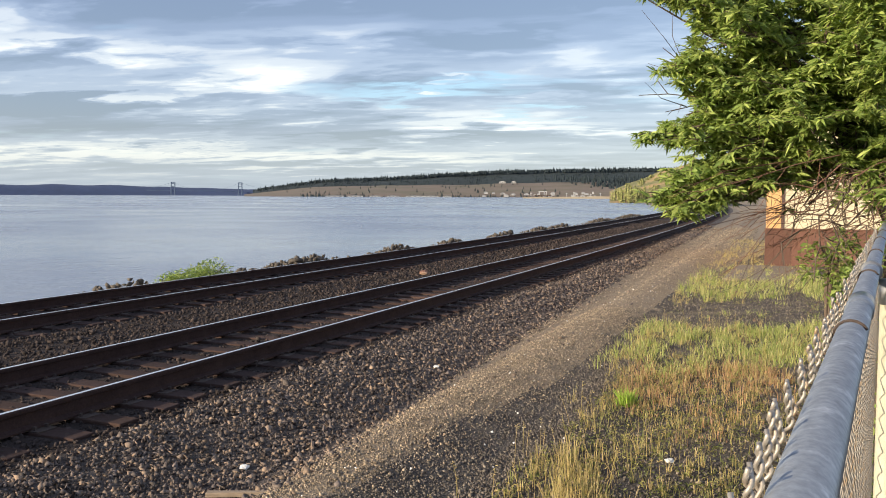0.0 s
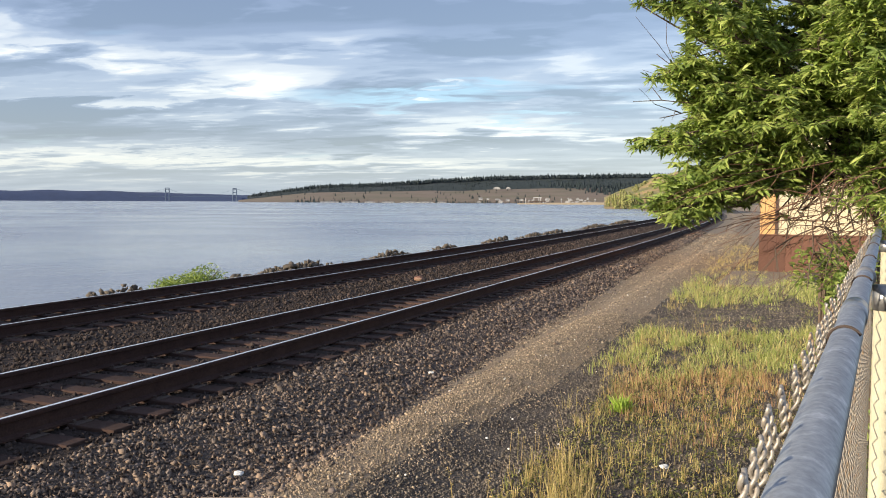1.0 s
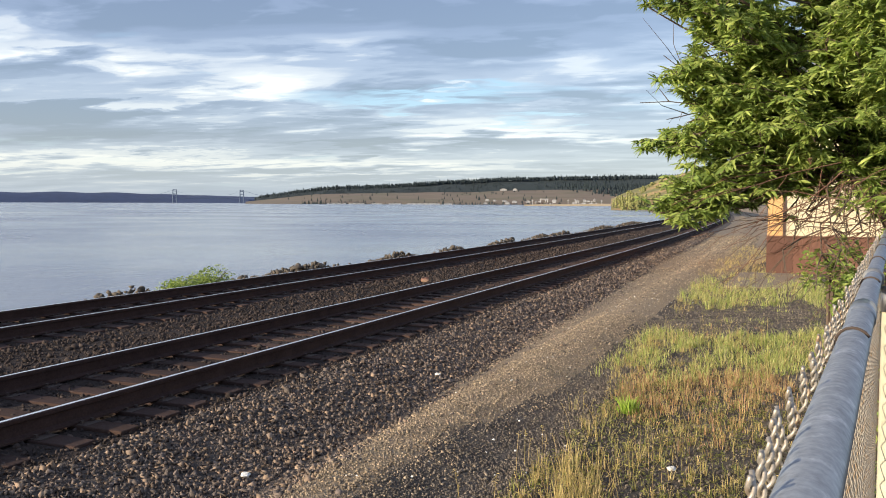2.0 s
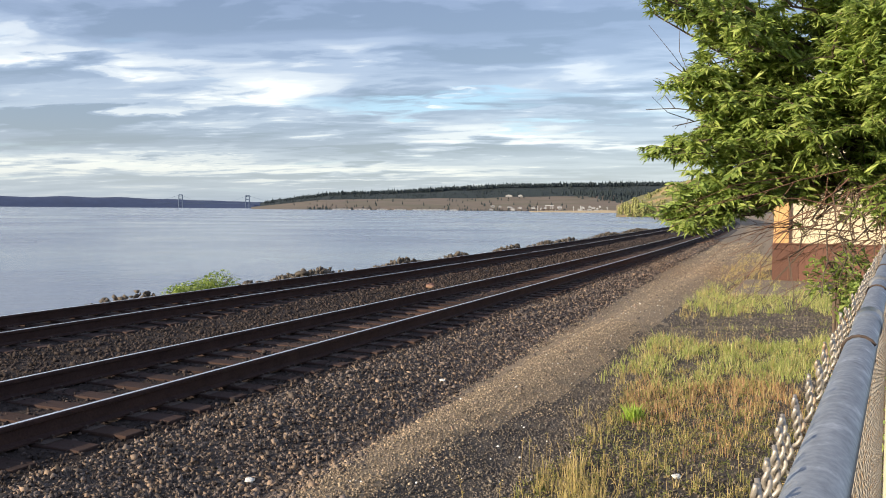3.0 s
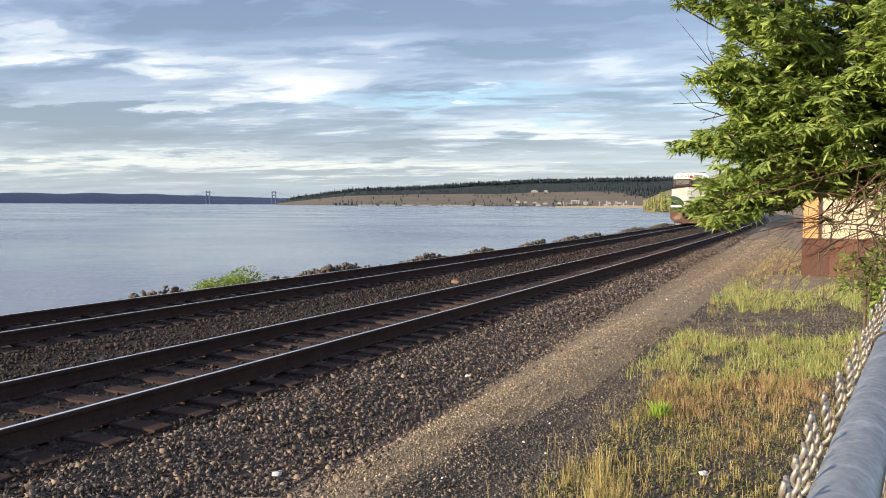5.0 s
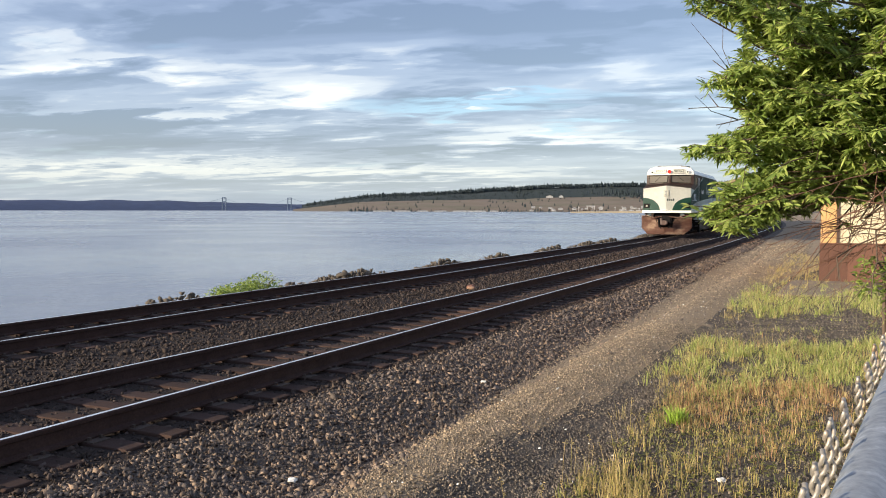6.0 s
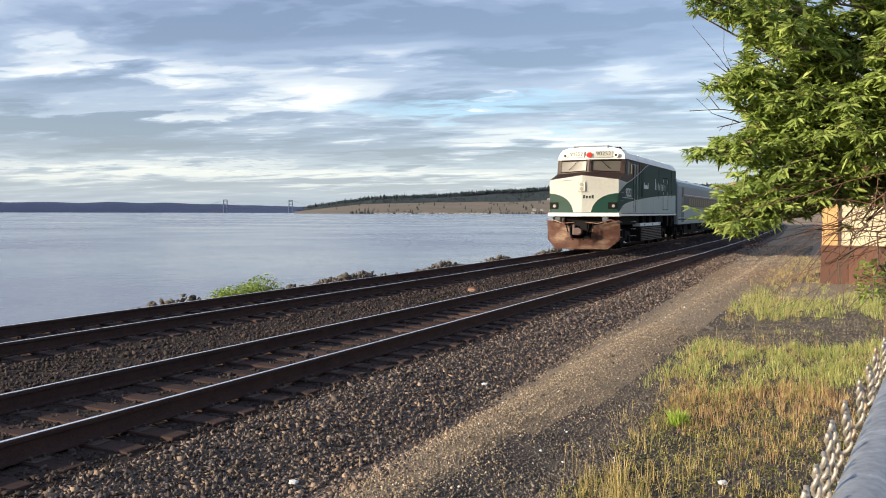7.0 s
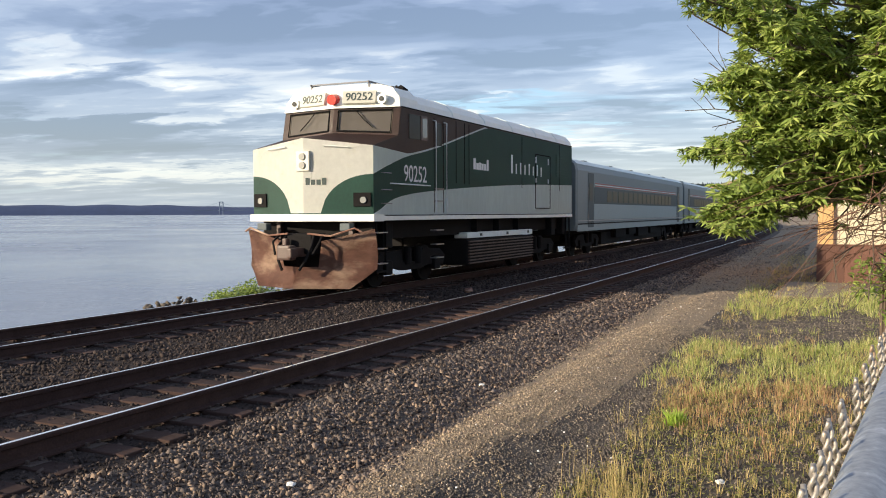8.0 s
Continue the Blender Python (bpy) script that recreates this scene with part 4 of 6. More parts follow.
    for i in range(4):
        x = 0.10 + i * 0.125
        ob = part("nose_mark", boxed(-0.045, 0.045, -0.006, 0.01, -0.075, 0.075 if i in (0, 3) else 0.04), M["dark_letter"], loco, "dark mark of the painted-over name")
        ob.matrix_basis = pose(x, ny(x) - 0.004, 2.43, 0, 0, yaw)
    # cab side: windows, doors, handrails, figures
    for k in (-1, 1):
        s = k * HALF
        w = part("cab_window", boxed(s - k * 0.03, s + k * 0.012, 1.68, 2.28, 3.46, 4.03, 0.005), M["coach_glass"], loco, "dark sliding cab window")
        part("sash", boxed(s, s + k * 0.022, 2.28, 2.66, 3.46, 4.04, 0.005), M["brown"], w, "pale sash of the open window")
        part("pane", boxed(s, s + k * 0.028, 2.35, 2.60, 3.53, 3.98), M["screen"], w)
        d = part("cab_door", boxed(s - k * 0.02, s + k * 0.008, 3.12, 3.48, 3.40, 3.95, 0.004), M["coach_glass"], loco, "narrow cab door with a dark pane")
        for y in (3.02, 3.56):
            part("door_seam", boxed(s - k * 0.01, s + k * 0.008, y, y + 0.022, 1.75, 4.05), M["black"], d)
        for y in (2.98, 3.60):
            pts = [(s, y, 4.0), (s + k * 0.085, y, 3.98), (s + k * 0.085, y, 1.72), (s, y, 1.70)]
            part("handrail", tube(bmesh.new(), pts, 0.019, 8), M["letter"], loco, "pale painted handrail")
        for z in (2.02, 2.32, 1.30, 0.95, 0.62):
            part("step", boxed(s - k * 0.12, s + k * 0.05, 3.06, 3.5, z, z + 0.025), M["steel"], loco)
            part("step", boxed(s - k * 0.12, s + k * 0.05, 0.15, 0.55, z, z + 0.022), M["steel"], loco) if z < 1.4 else None
        for z in (1.95, 2.25, 2.62):
            part("rung", tube(bmesh.new(), [(s, 0.35, z), (s + k * 0.06, 0.36, z), (s + k * 0.06, 0.72, z), (s, 0.73, z)], 0.011, 6), M["steel"], loco)
        part("shelf", boxed(s, s + k * 0.05, 0.75, 2.75, 2.385, 2.41), M["grey_white"], loco)
        lettering("90252", 0.55, M["letter"], loco, pose(s + k * 0.002, 2.02, 2.63, 90, 0, 90 * k) @ Matrix.Diagonal((0.88, 1, 1, 1)), "large pale road number")
        # plain pale shapes on the side
        for i, (y, w_, h_) in enumerate(((5.52, 0.16, 0.30), (5.72, 0.18, 0.18), (5.93, 0.16, 0.20), (6.12, 0.12, 0.18), (6.29, 0.15, 0.18), (6.48, 0.14, 0.30))):
            part("name_mark", boxed(s, s + k * 0.004, y, y + w_, 2.92, 2.92 + h_), M["letter"], loco, "pale name drawn as a plain shape")
        for i in range(8):
            y = 8.45 + i * 0.40
            h_ = 0.56 if i == 0 else (0.30 if i % 2 else 0.36)
            part("emblem_mark", boxed(s, s + k * 0.004, y, y + (0.10 if i else 0.14), 2.93, 2.93 + h_), M["grey_white"], loco, "pale emblem drawn as a plain shape")
        for y0, y1, z0, z1 in ((10.70, 10.73, 1.88, 3.64), (12.24, 12.27, 1.88, 3.64), (10.70, 12.27, 3.62, 3.65), (10.70, 12.27, 1.87, 1.90)):
            part("door_frame", boxed(s, s + k * 0.014, y0, y1, z0, z1), M["black"], loco)
        for y in (10.70, 12.0):
            part("hinge", boxed(s, s + k * 0.03, y, y + 0.05, 3.35, 3.55), M["letter"], loco)
            part("hinge", boxed(s, s + k * 0.03, y, y + 0.05, 2.72, 2.86), M["letter"], loco)
        for y in (4.35, 4.9, 5.2, 9.4, 13.3):
            part("panel_seam", boxed(s, s + k * 0.010, y, y + 0.018, 2.5, 4.10), M["black"], loco)
        for i in range(9):
            part("louvre", boxed(s, s + k * 0.03, 12.9, 14.3, 3.0 + i * 0.09, 3.03 + i * 0.09), M["green"], loco)
        # tank with ribs, air tanks and boxes below the frame
        tank = part("fuel_tank", boxed(k * 0.55, k * 1.45, 5.4, 10.8, 0.30, 1.02, 0.06), M["black"], loco, "ribbed brown-black tank between the trucks")
        for i in range(8):
            part("rib", boxed(k * 1.40, k * 1.49, 5.45, 10.75, 0.34 + i * 0.085, 0.375 + i * 0.085, 0.008), M["brown"], tank)
        shelf = part("tank_shelf", boxed(k * 1.05, k * 1.44, 5.4, 10.8, 1.045, 1.20, 0.015), M["grey_white"], loco, "pale sheet along the top of the tank")
        for y in (6.3, 8.4, 10.3):
            part("decal", boxed(k * 1.40, k * 1.446, y, y + 0.16, 1.09, 1.17), M["dark_letter"], shelf)
        for y in (6.2, 7.9, 9.6):
            part("bracket", boxed(k * 1.05, k * 1.38, y, y + 0.09, 1.20, 1.56), M["black"], loco)
        for y in (0.7, 12.9, 14.2):
            part("equipment_box", boxed(k * 0.9, k * 1.42, y, y + 0.45, 0.95, 1.55, 0.03), M["black"], loco)
        for y in (0.25, 14.4):
            part("stirrup", boxed(k * 1.36, k * 1.50, y, y + 0.5, 0.42, 0.47, 0.01), M["black"], loco)
            for q in (y + 0.02, y + 0.46):
                part("hanger", boxed(k * 1.44, k * 1.49, q, q + 0.03, 0.45, 1.58), M["black"], loco)
    part("underframe", boxed(-1.2, 1.2, 0.3, LOCO_LONG - 0.1, 1.15, 1.57, 0.02), M["black"], loco, "black underframe")
    part("floor_plate", boxed(-1.5, 1.5, 0.1, LOCO_LONG - 0.06, 1.57, 1.60), M["black"], loco)
    # plough: two curved blades meeting at the middle, with a cut-out for the coupler
    for k in (-1, 1):
        bm = bmesh.new()
        cols_ = [0, 0.1, 0.2, 0.27, 0.32, 0.4, 0.5, 0.6, 0.72, 0.86, 1.0]
        prev = None
        for c in cols_:
            x = k * c * 1.66
            y = -0.74 + 0.60 * c
            hi = 0.58 if c < 0.27 else (0.58 + (c - 0.27) / 0.05 * 0.56 if c < 0.32 else 1.14 + 0.26 * (c - 0.32) / 0.68)
            lo = 0.12 + (0.0 if c < 0.72 else (c - 0.72) / 0.28 * 0.42)
            ring = []
            for j in range(5):
                t = j / 4
                z = lo + (hi - lo) * t
                ring.append(bm.verts.new((x, y + 0.22 * (2 * (z - 0.12) / 1.28 - 1) ** 2 * (-0.6 if z > 0.76 else -1.0) + 0.16, z)))
            if prev:
                for j in range(4):
                    bm.faces.new((prev[j], ring[j], ring[j + 1], prev[j + 1]))
            prev = ring
        bmesh.ops.solidify(bm, geom=bm.faces[:], thickness=0.03)
        bmesh.ops.recalc_face_normals(bm, faces=bm.faces[:])
        part("plough_blade", bm, M["rust"], loco, "rusty curved snow-plough blade", smooth=True)
        part("plough_brace", boxed(k * 0.75, k * 0.9, -0.08, 0.5, 0.75, 0.95), M["brown"], loco)
        # hoses, uncoupling lever and steps over the plough
        part("lever", tube(bmesh.new(), [(k * 0.25, -0.55, 1.30), (k * 0.8, -0.50, 1.25), (k * 1.35, -0.42, 1.42), (k * 1.5, -0.4, 1.34)], 0.022, 6), M["rust"], loco)
        part("hose", tube(bmesh.new(), [(k * 0.34, -0.42, 1.28), (k * 0.42, -0.66, 1.05), (k * 0.36, -0.78, 0.75), (k * 0.22, -0.84, 0.52)], 0.03, 7), M["black"], loco)
        part("hose", tube(bmesh.new(), [(k * 0.55, -0.40, 1.30), (k * 0.6, -0.62, 1.12), (k * 0.48, -0.72, 0.85)], 0.025, 7), M["black"], loco)
        part("cable_socket", boxed(k * 0.95, k * 1.2, -0.38, -0.18, 1.36, 1.52, 0.02), M["band"], loco)
        part("pilot_post", boxed(k * 0.9, k * 1.0, 0.08, 0.2, 0.6, 1.56), M["brown"], loco)
    # plate coloured black to put shade into the recess behind the plough
    part("pilot_plate", boxed(-1.45, 1.45, 0.2, 0.3, 0.45, 1.56, 0.02), M["black"], loco, "pilot plate blackened for the shaded recess")
    part("draft_gear", boxed(-0.32, 0.32, -0.5, 0.1, 0.85, 1.30, 0.04), M["black"], loco)
    bm = bmesh.new()
    box(bm, -0.13, 0.13, -0.95, -0.4, 0.80, 1.00, 0.04)
    box(bm, -0.21, 0.14, -1.06, -0.80, 0.74, 1.06, 0.05)
    box(bm, 0.10, 0.22, -1.12, -0.88, 0.80, 1.00, 0.03)
    part("coupler", bm, M["brown"], loco, "rusty knuckle coupler")
    part("hinge_pin", boxed(-0.30, -0.18, -0.72, -0.58, 0.78, 1.2, 0.04), M["brown"], loco)
    # added dark box that closes the bright gaps under the locomotive
    part("keel", boxed(-0.55, 0.55, 5.45, 10.7, 0.3, 1.15), M["black"], loco)
    truck(loco, 2.7, 2.6, sets)
    truck(loco, 12.1, 2.75, sets)
    return loco, sets


loco, loco_sets = locomotive()
CAR_LONG = 25.7


def coach():
    """A single-level coach; y 0 is its leading end."""
    car = tagged(new("passenger_coach"), "silver-grey single-level passenger coach with a dark window band", "train carriage", "coaches behind the locomotive")
    sets = []
    prof = [(-1.50, 1.05), (1.50, 1.05), (1.56, 1.25), (1.56, 3.35), (1.50, 3.58), (1.30, 3.74), (0.9, 3.84), (0, 3.90), (-0.9, 3.84), (-1.30, 3.74), (-1.50, 3.58), (-1.56, 3.35), (-1.56, 1.25)]
    part("body", extrude_profile(bmesh.new(), prof, ((0.12, 0.97, 0), (0.3, 1, 0), 8.0, 16.0, (CAR_LONG - 0.3, 1, 0), (CAR_LONG - 0.12, 0.97, 0))), M["car"], car, "grey ribless coach body")
    rp = [(x * 1.006, z + 0.008) for x, z in prof[4:11]]
    bm = bmesh.new()
    a = [[bm.verts.new((x, y, z)) for x, z in rp] for y in (0.35, CAR_LONG - 0.35)]
    for j in range(len(rp) - 1):
        bm.faces.new((a[0][j], a[0][j + 1], a[1][j + 1], a[1][j]))
    part("roof", bm, M["grey_white"], car, "pale coach roof")
    for k in (-1, 1):
        s = k * 1.56
        part("window_band", boxed(s - k * 0.01, s + k * 0.008, 2.75, CAR_LONG - 2.75, 2.09, 2.76), M["band"], car, "dark slate band round the windows")
        for z, m in ((2.79, "stripe"), (2.84, "letter"), (2.89, "stripe")):
            part("stripe", boxed(s - k * 0.01, s + k * 0.006, 2.9, CAR_LONG - 2.9, z, z + 0.035), M[m], car)
        for z in (1.28, 1.40):
            part("rub_strip", boxed(s - k * 0.01, s + k * 0.02, 0.3, CAR_LONG - 0.3, z, z + 0.04), M["black"] if z < 1.3 else M["steel"], car)
        part("lower_panel", boxed(s - k * 0.01, s + k * 0.006, 2.75, CAR_LONG - 2.75, 1.46, 2.086), M["car_pale"], car, "pale grey panel below the windows")
        part("skirt", boxed(s - k * 0.06, s + k * 0.004, 0.35, CAR_LONG - 0.35, 1.02, 1.255), M["car_pale"], car, "pale lower skirt")
        for i in range(15):
            y = 4.9 + i * 1.08
            w = part("window", boxed(s - k * 0.02, s + k * 0.014, y, y + 0.80, 2.17, 2.66, 0.006), M["coach_glass"], car, "tinted coach window")
        for y in (1.75, CAR_LONG - 2.65):
            # door is not set back; dark slate paints in the recess's shade
            d = part("vestibule_door", boxed(s - k * 0.05, s + k * 0.012, y, y + 0.9, 1.15, 3.30, 0.008), M["band"], car, "vestibule door darkened in place of a recess")
            part("pane", boxed(s, s + k * 0.02, y + 0.22, y + 0.68, 2.2, 2.9), M["coach_glass"], d)
            part("grab_rail", tube(bmesh.new(), [(s, y - 0.12, 1.4), (s + k * 0.06, y - 0.12, 1.42), (s + k * 0.06, y - 0.12, 2.7), (s, y - 0.12, 2.72)], 0.015, 6), M["steel"], d)
        for y, l, h in ((7.4, 2.2, 0.45), (10.2, 1.6, 0.38), (12.4, 2.6, 0.5), (15.6, 1.8, 0.42)):
            part("equipment_box", boxed(k * 0.7, k * 1.38, y, y + l, 1.06 - h, 1.06, 0.03), M["black"], car)
        bm = bmesh.new()
        cyl(bm, (k * 1.1, 0.10, 3.05), (k * 1.1, 0.02, 3.05), 0.13, None, 16)
        part("end_lamp", bm, M["glass"], car, "round end lamp")
    part("gangway", boxed(-0.62, 0.62, -0.18, CAR_LONG + 0.18, 1.1, 3.35, 0.05), M["black"], car, "black folding gangway")
    part("underframe", boxed(-1.15, 1.15, 0.2, CAR_LONG - 0.2, 0.92, 1.06), M["black"], car)
    for i in range(5):
        part("roof_vent", boxed(0.55, 0.95, 3.5 + i * 4.6, 3.9 + i * 4.6, 3.80, 3.885, 0.02), M["band"], car)
    # added dark box, so no bright water shows through under the coach
    part("keel", boxed(-1.15, 1.15, 5.6, CAR_LONG - 5.6, 0.34, 0.90, 0.03), M["black"], car, "dark filler box closing the gaps under the coach")
    truck(car, 3.4, 2.5, sets)
    truck(car, CAR_LONG - 3.4, 2.5, sets)
    return car, sets


first_coach, coach_sets = coach()
coaches = [first_coach] + [copy_thing(first_coach, pose(0, 0, 0)) for _ in range(3)]
TRAIN_SPEED = 21.55
NOSE_AT_END = 16.15


# ---- shore rocks ----
def shore_rocks():
    rng = np.random.default_rng(21)
    cs, ss = [], []
    for i in range(2600):
        y = rng.uniform(4, 60) if i < 1900 else rng.uniform(60, 170)
        u = rng.uniform(-17.4, -13.6)
        s = rng.uniform(0.06, 0.15)
        cs.append((u - bend(y), y, ground_z(u) + 0.05))
        ss.append(s)
    # heaps that stand as high as the rails
    for yc, spread, n, top in ((15.6, 1.5, 34, -0.12), (20.6, 0.8, 16, -0.2), (23.6, 2.6, 110, -0.06), (30.5, 1.8, 60, -0.08), (36.5, 2.0, 50, -0.12), (44.5, 1.6, 60, -0.06), (52, 2.2, 70, -0.06),
                               (57.5, 2.6, 80, -0.05), (73, 5.0, 130, 0.0), (90, 8, 140, 0.0)):
        for i in range(n * 7):
            y = yc + rng.normal() * spread * 0.55
            u = -14.4 + rng.normal() * 0.5
            lift = top - 0.10 - abs(y - yc) / spread * 0.22 - abs(u + 14.4) * 0.3
            z = rng.uniform(-0.75, max(lift, -0.7))
            cs.append((u - bend(y), y, z))
            ss.append(rng.uniform(0.04, 0.11))
    stones("riprap_rocks", cs, ss, M["rip"], "brown riprap boulders along the water's edge", rng, jag=0.5, flat=0.6)


shore_rocks()


def leafy_clump(name, centre, radius, n, mat, label, rng, leaf=0.07, category="bush"):
    """A low bush: many small folded leaves on a few stems."""
    thing = tagged(new(name), label, category)
    bm = bmesh.new()
    for i in range(9):
        a = rng.uniform(0, 6.28)
        tip = (radius[0] * 0.7 * math.cos(a), radius[1] * 0.7 * math.sin(a), radius[2] * rng.uniform(0.5, 1.0))
        tube(bm, [(0, 0, -0.1 - max(centre[2] + 0.3, 0)), (tip[0] * 0.4, tip[1] * 0.4, tip[2] * 0.6), tip], 0.012, 4, 0.004)
    part("stems", bm, M["bark"], thing)
    p = rng.normal(size=(n, 3))
    p /= np.linalg.norm(p, axis=1)[:, None]
    p *= rng.uniform(0.5, 1.0, (n, 1)) ** 0.5 * (1 + 0.25 * np.sin(p[:, :1] * 7))
    p[:, 2] = np.abs(p[:, 2])
    p *= np.array(radius)
    v, f = leaf_quads(p, rng, leaf)
    mesh_part("leaves", np_mesh("leaves", v, f), mat, thing)
    thing.location = centre
    return thing


def leaf_quads(p, rng, size, narrow=0.45):
    """Folded leaves at the points p, turned at random but mostly facing up."""
    n = len(p)
    d = rng.normal(size=(n, 3)) * np.array((1, 1, 0.5))
    d /= np.linalg.norm(d, axis=1)[:, None]
    up = np.array((0, 0, 1.0)) + rng.normal(size=(n, 3)) * 0.5
    s = np.cross(d, up)
    s /= np.linalg.norm(s, axis=1)[:, None]
    nn = np.cross(s, d)
    L = size * rng.uniform(0.6, 1.3, (n, 1))
    a = p
    b = p + d * L * 0.5 + s * L * narrow * 0.5 + nn * L * 0.08
    c = p + d * L - nn * L * 0.12
    e = p + d * L * 0.5 - s * L * narrow * 0.5 + nn * L * 0.08
    v = np.stack([a, b, c, e], 1).reshape(-1, 3)
    i = np.arange(n) * 4
    f = np.concatenate([np.stack([i, i + 1, i + 2], 1), np.stack([i, i + 2, i + 3], 1)])
    return v, f


rng0 = np.random.default_rng(3)
for yc, w in ((17.5, 0.75), (18.6, 0.85)):
    leafy_clump("shore_bush", (-14.35 - bend(yc), yc, -0.75), (0.5, w, 0.70 if w > 0.8 else 0.55), 2200, M["leaf"], "bright green bush among the shore rocks", rng0, 0.09)


# ---- rails' ties, ballast and gravel ----
def tie_mesh():
    bm = boxed(-1.30, 1.30, -0.115, 0.115, -0.19, 0.0, 0.012)
    me = bpy.data.meshes.new("tie")
    bm.to_mesh(me)
    bm.free()
    me.materials.append(M["tie"])
    return me


def plate_mesh():
    bm = boxed(-0.18, 0.18, -0.095, 0.095, 0.0, 0.016)
    for x in (-0.10, 0.10):
        for y in (-0.06, 0.06):
            box(bm, x - 0.014, x + 0.014, y - 0.012, y + 0.012, 0.016, 0.045)
    me = bpy.data.meshes.new("tie_plate")
    bm.to_mesh(me)
    bm.free()
    me.materials.append(M["plate"])
    return me


def build_ties():
    rng = random.Random(6)
    tie, plate = tie_mesh(), plate_mesh()
    for track, centre in ((near_track, TRACKS[0]), (far_track, TRACKS[1])):
        for i in range(180):
            y = 1.0 + i * 0.52 + rng.uniform(-0.03, 0.03)
            ob = new("tie", tie)
            ob.parent = track
            ob.matrix_basis = line_pose(centre + rng.uniform(-0.04, 0.04), y, -0.185 + rng.uniform(-0.006, 0.002), rng.uniform(-1, 1))
            if y < 34:
                for k in (-1, 1):
                    pl = new("tie_plate", plate)
                    pl.parent = track
                    pl.matrix_basis = line_pose(centre + k * GAUGE / 2, y, -0.196)


build_ties()


def scatter(rng, n, u0, u1, y0, y1, power=1.6):
    """Points that lie denser near the camera."""
    t = rng.uniform(0, 1, n)
    y = y0 + (y1 - y0) * t ** power
    u = rng.uniform(u0, u1, n)
    return u, y


def build_ballast():
    rng = np.random.default_rng(11)

    def lay(name, n, u0, u1, y0, y1, lo, hi, mat, label, power=1.8, sink=0.25, fine=False, keep=None, jag=0.42, flat=0.8):
        u, y = scatter(rng, n, u0, u1, y0, y1, power)
        if keep is not None:
            ok = keep(u, y)
            u, y = u[ok], y[ok]
        far = 1 + np.clip((y - 12) / 30, 0, 1.2)
        s = rng.uniform(lo, hi, len(u)) * far
        c = np.stack([u - BEND * y * y, y, bumpy(u, y) + s * sink], 1)
        stones(name, c, s, M[mat], label, rng, fine=fine, jag=jag, flat=flat)
    # shoulder beside the landward track: lit brown stones, sharp and of mixed size
    on_bank = lambda u, y: u < ballast_edge(y) + rng.normal(size=len(u)) * 0.07
    shoulder = "loose brown and grey crushed stone on the ballast shoulder"
    lay("ballast_shoulder", 32000, -5.15, -3.3, 2.6, 60, 0.010, 0.026, "ballast_stone", shoulder, 2.1, 0.15, True, keep=on_bank, jag=0.55, flat=0.5)
    lay("ballast_shoulder", 9000, -5.1, -3.3, 2.6, 50, 0.016, 0.034, "ballast_stone", shoulder, 2.0, 0.10, True, keep=on_bank, jag=0.55, flat=0.5)
    lay("ballast_shoulder", 12000, -5.5, -3.6, 2.6, 60, 0.011, 0.026, "track_stone", "dark crushed stone along the tie ends", 2.0, 0.2, True, keep=on_bank, jag=0.55, flat=0.55)
    lay("ballast_shoulder", 1300, -3.9, -2.9, 2.6, 40, 0.010, 0.024, "ballast_stone", "stray ballast stones at the edge of the path", 2.1, keep=lambda u, y: (u > ballast_edge(y)) & (rng.uniform(size=len(u)) < 0.25 + np.clip(1 - (u - ballast_edge(y)) / 0.3, 0, 1)))
    # cribs of both tracks and the space between them
    lay("track_ballast", 14000, -8.0, -5.2, 3.0, 60, 0.012, 0.026, "track_stone", "dark sooty ballast between the ties", 1.7, 0.05)
    lay("track_ballast", 13000, -9.6, -7.9, 4.5, 70, 0.013, 0.030, "track_stone", "dark ballast between the two tracks", 1.6, 0.25)
    lay("track_ballast", 5500, -12.5, -9.5, 6.0, 70, 0.018, 0.034, "track_stone", "dark sooty ballast under the seaward track", 1.5, 0.1)
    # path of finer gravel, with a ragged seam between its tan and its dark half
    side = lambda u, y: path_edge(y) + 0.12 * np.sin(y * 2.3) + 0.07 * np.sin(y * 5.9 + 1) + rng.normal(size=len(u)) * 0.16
    for n, y0, y1, lo, hi, pw in ((22000, 3.4, 60, 0.006, 0.014, 2.3), (46000, 3.6, 16, 0.005, 0.011, 1.5)):
        lay("path_gravel", n, -4.5, -1.9, y0, y1, lo, hi, "gravel_stone", "fine brown gravel of the footpath", pw, 0.35, True, keep=lambda u, y: (u < side(u, y)) & (u > ballast_edge(y) - 0.06))
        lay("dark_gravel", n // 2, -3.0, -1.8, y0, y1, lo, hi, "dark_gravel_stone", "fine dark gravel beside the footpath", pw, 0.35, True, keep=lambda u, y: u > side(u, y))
    lay("pale_pebbles", 140, -3.6, -1.9, 4, 20, 0.007, 0.014, "paper", "pale pebbles strewn over the path", 1.6, 0.3, True)
    lay("path_gravel", 30000, -2.4, 0.5, 4.6, 26, 0.006, 0.016, "dark_gravel_stone", "small gravel strewn among the weeds", 1.8, 0.3, True)


build_ballast()


# ---- chain-link fence beside the camera ----
FENCE_DIR = Vector((0.0813, 1.0, 0)).normalized()
FENCE_X0, FENCE_TOP, FENCE_FOOT = -0.047, 1.538, -0.29
PIPE_R = 0.0211


def fence_at(s, z=0.0, side=0.0):
    """A point s metres along the fence; side: metres towards the railway."""
    p = Vector((FENCE_X0, 0, z)) + FENCE_DIR * s
    return p + Vector((-FENCE_DIR.y, FENCE_DIR.x, 0)) * side


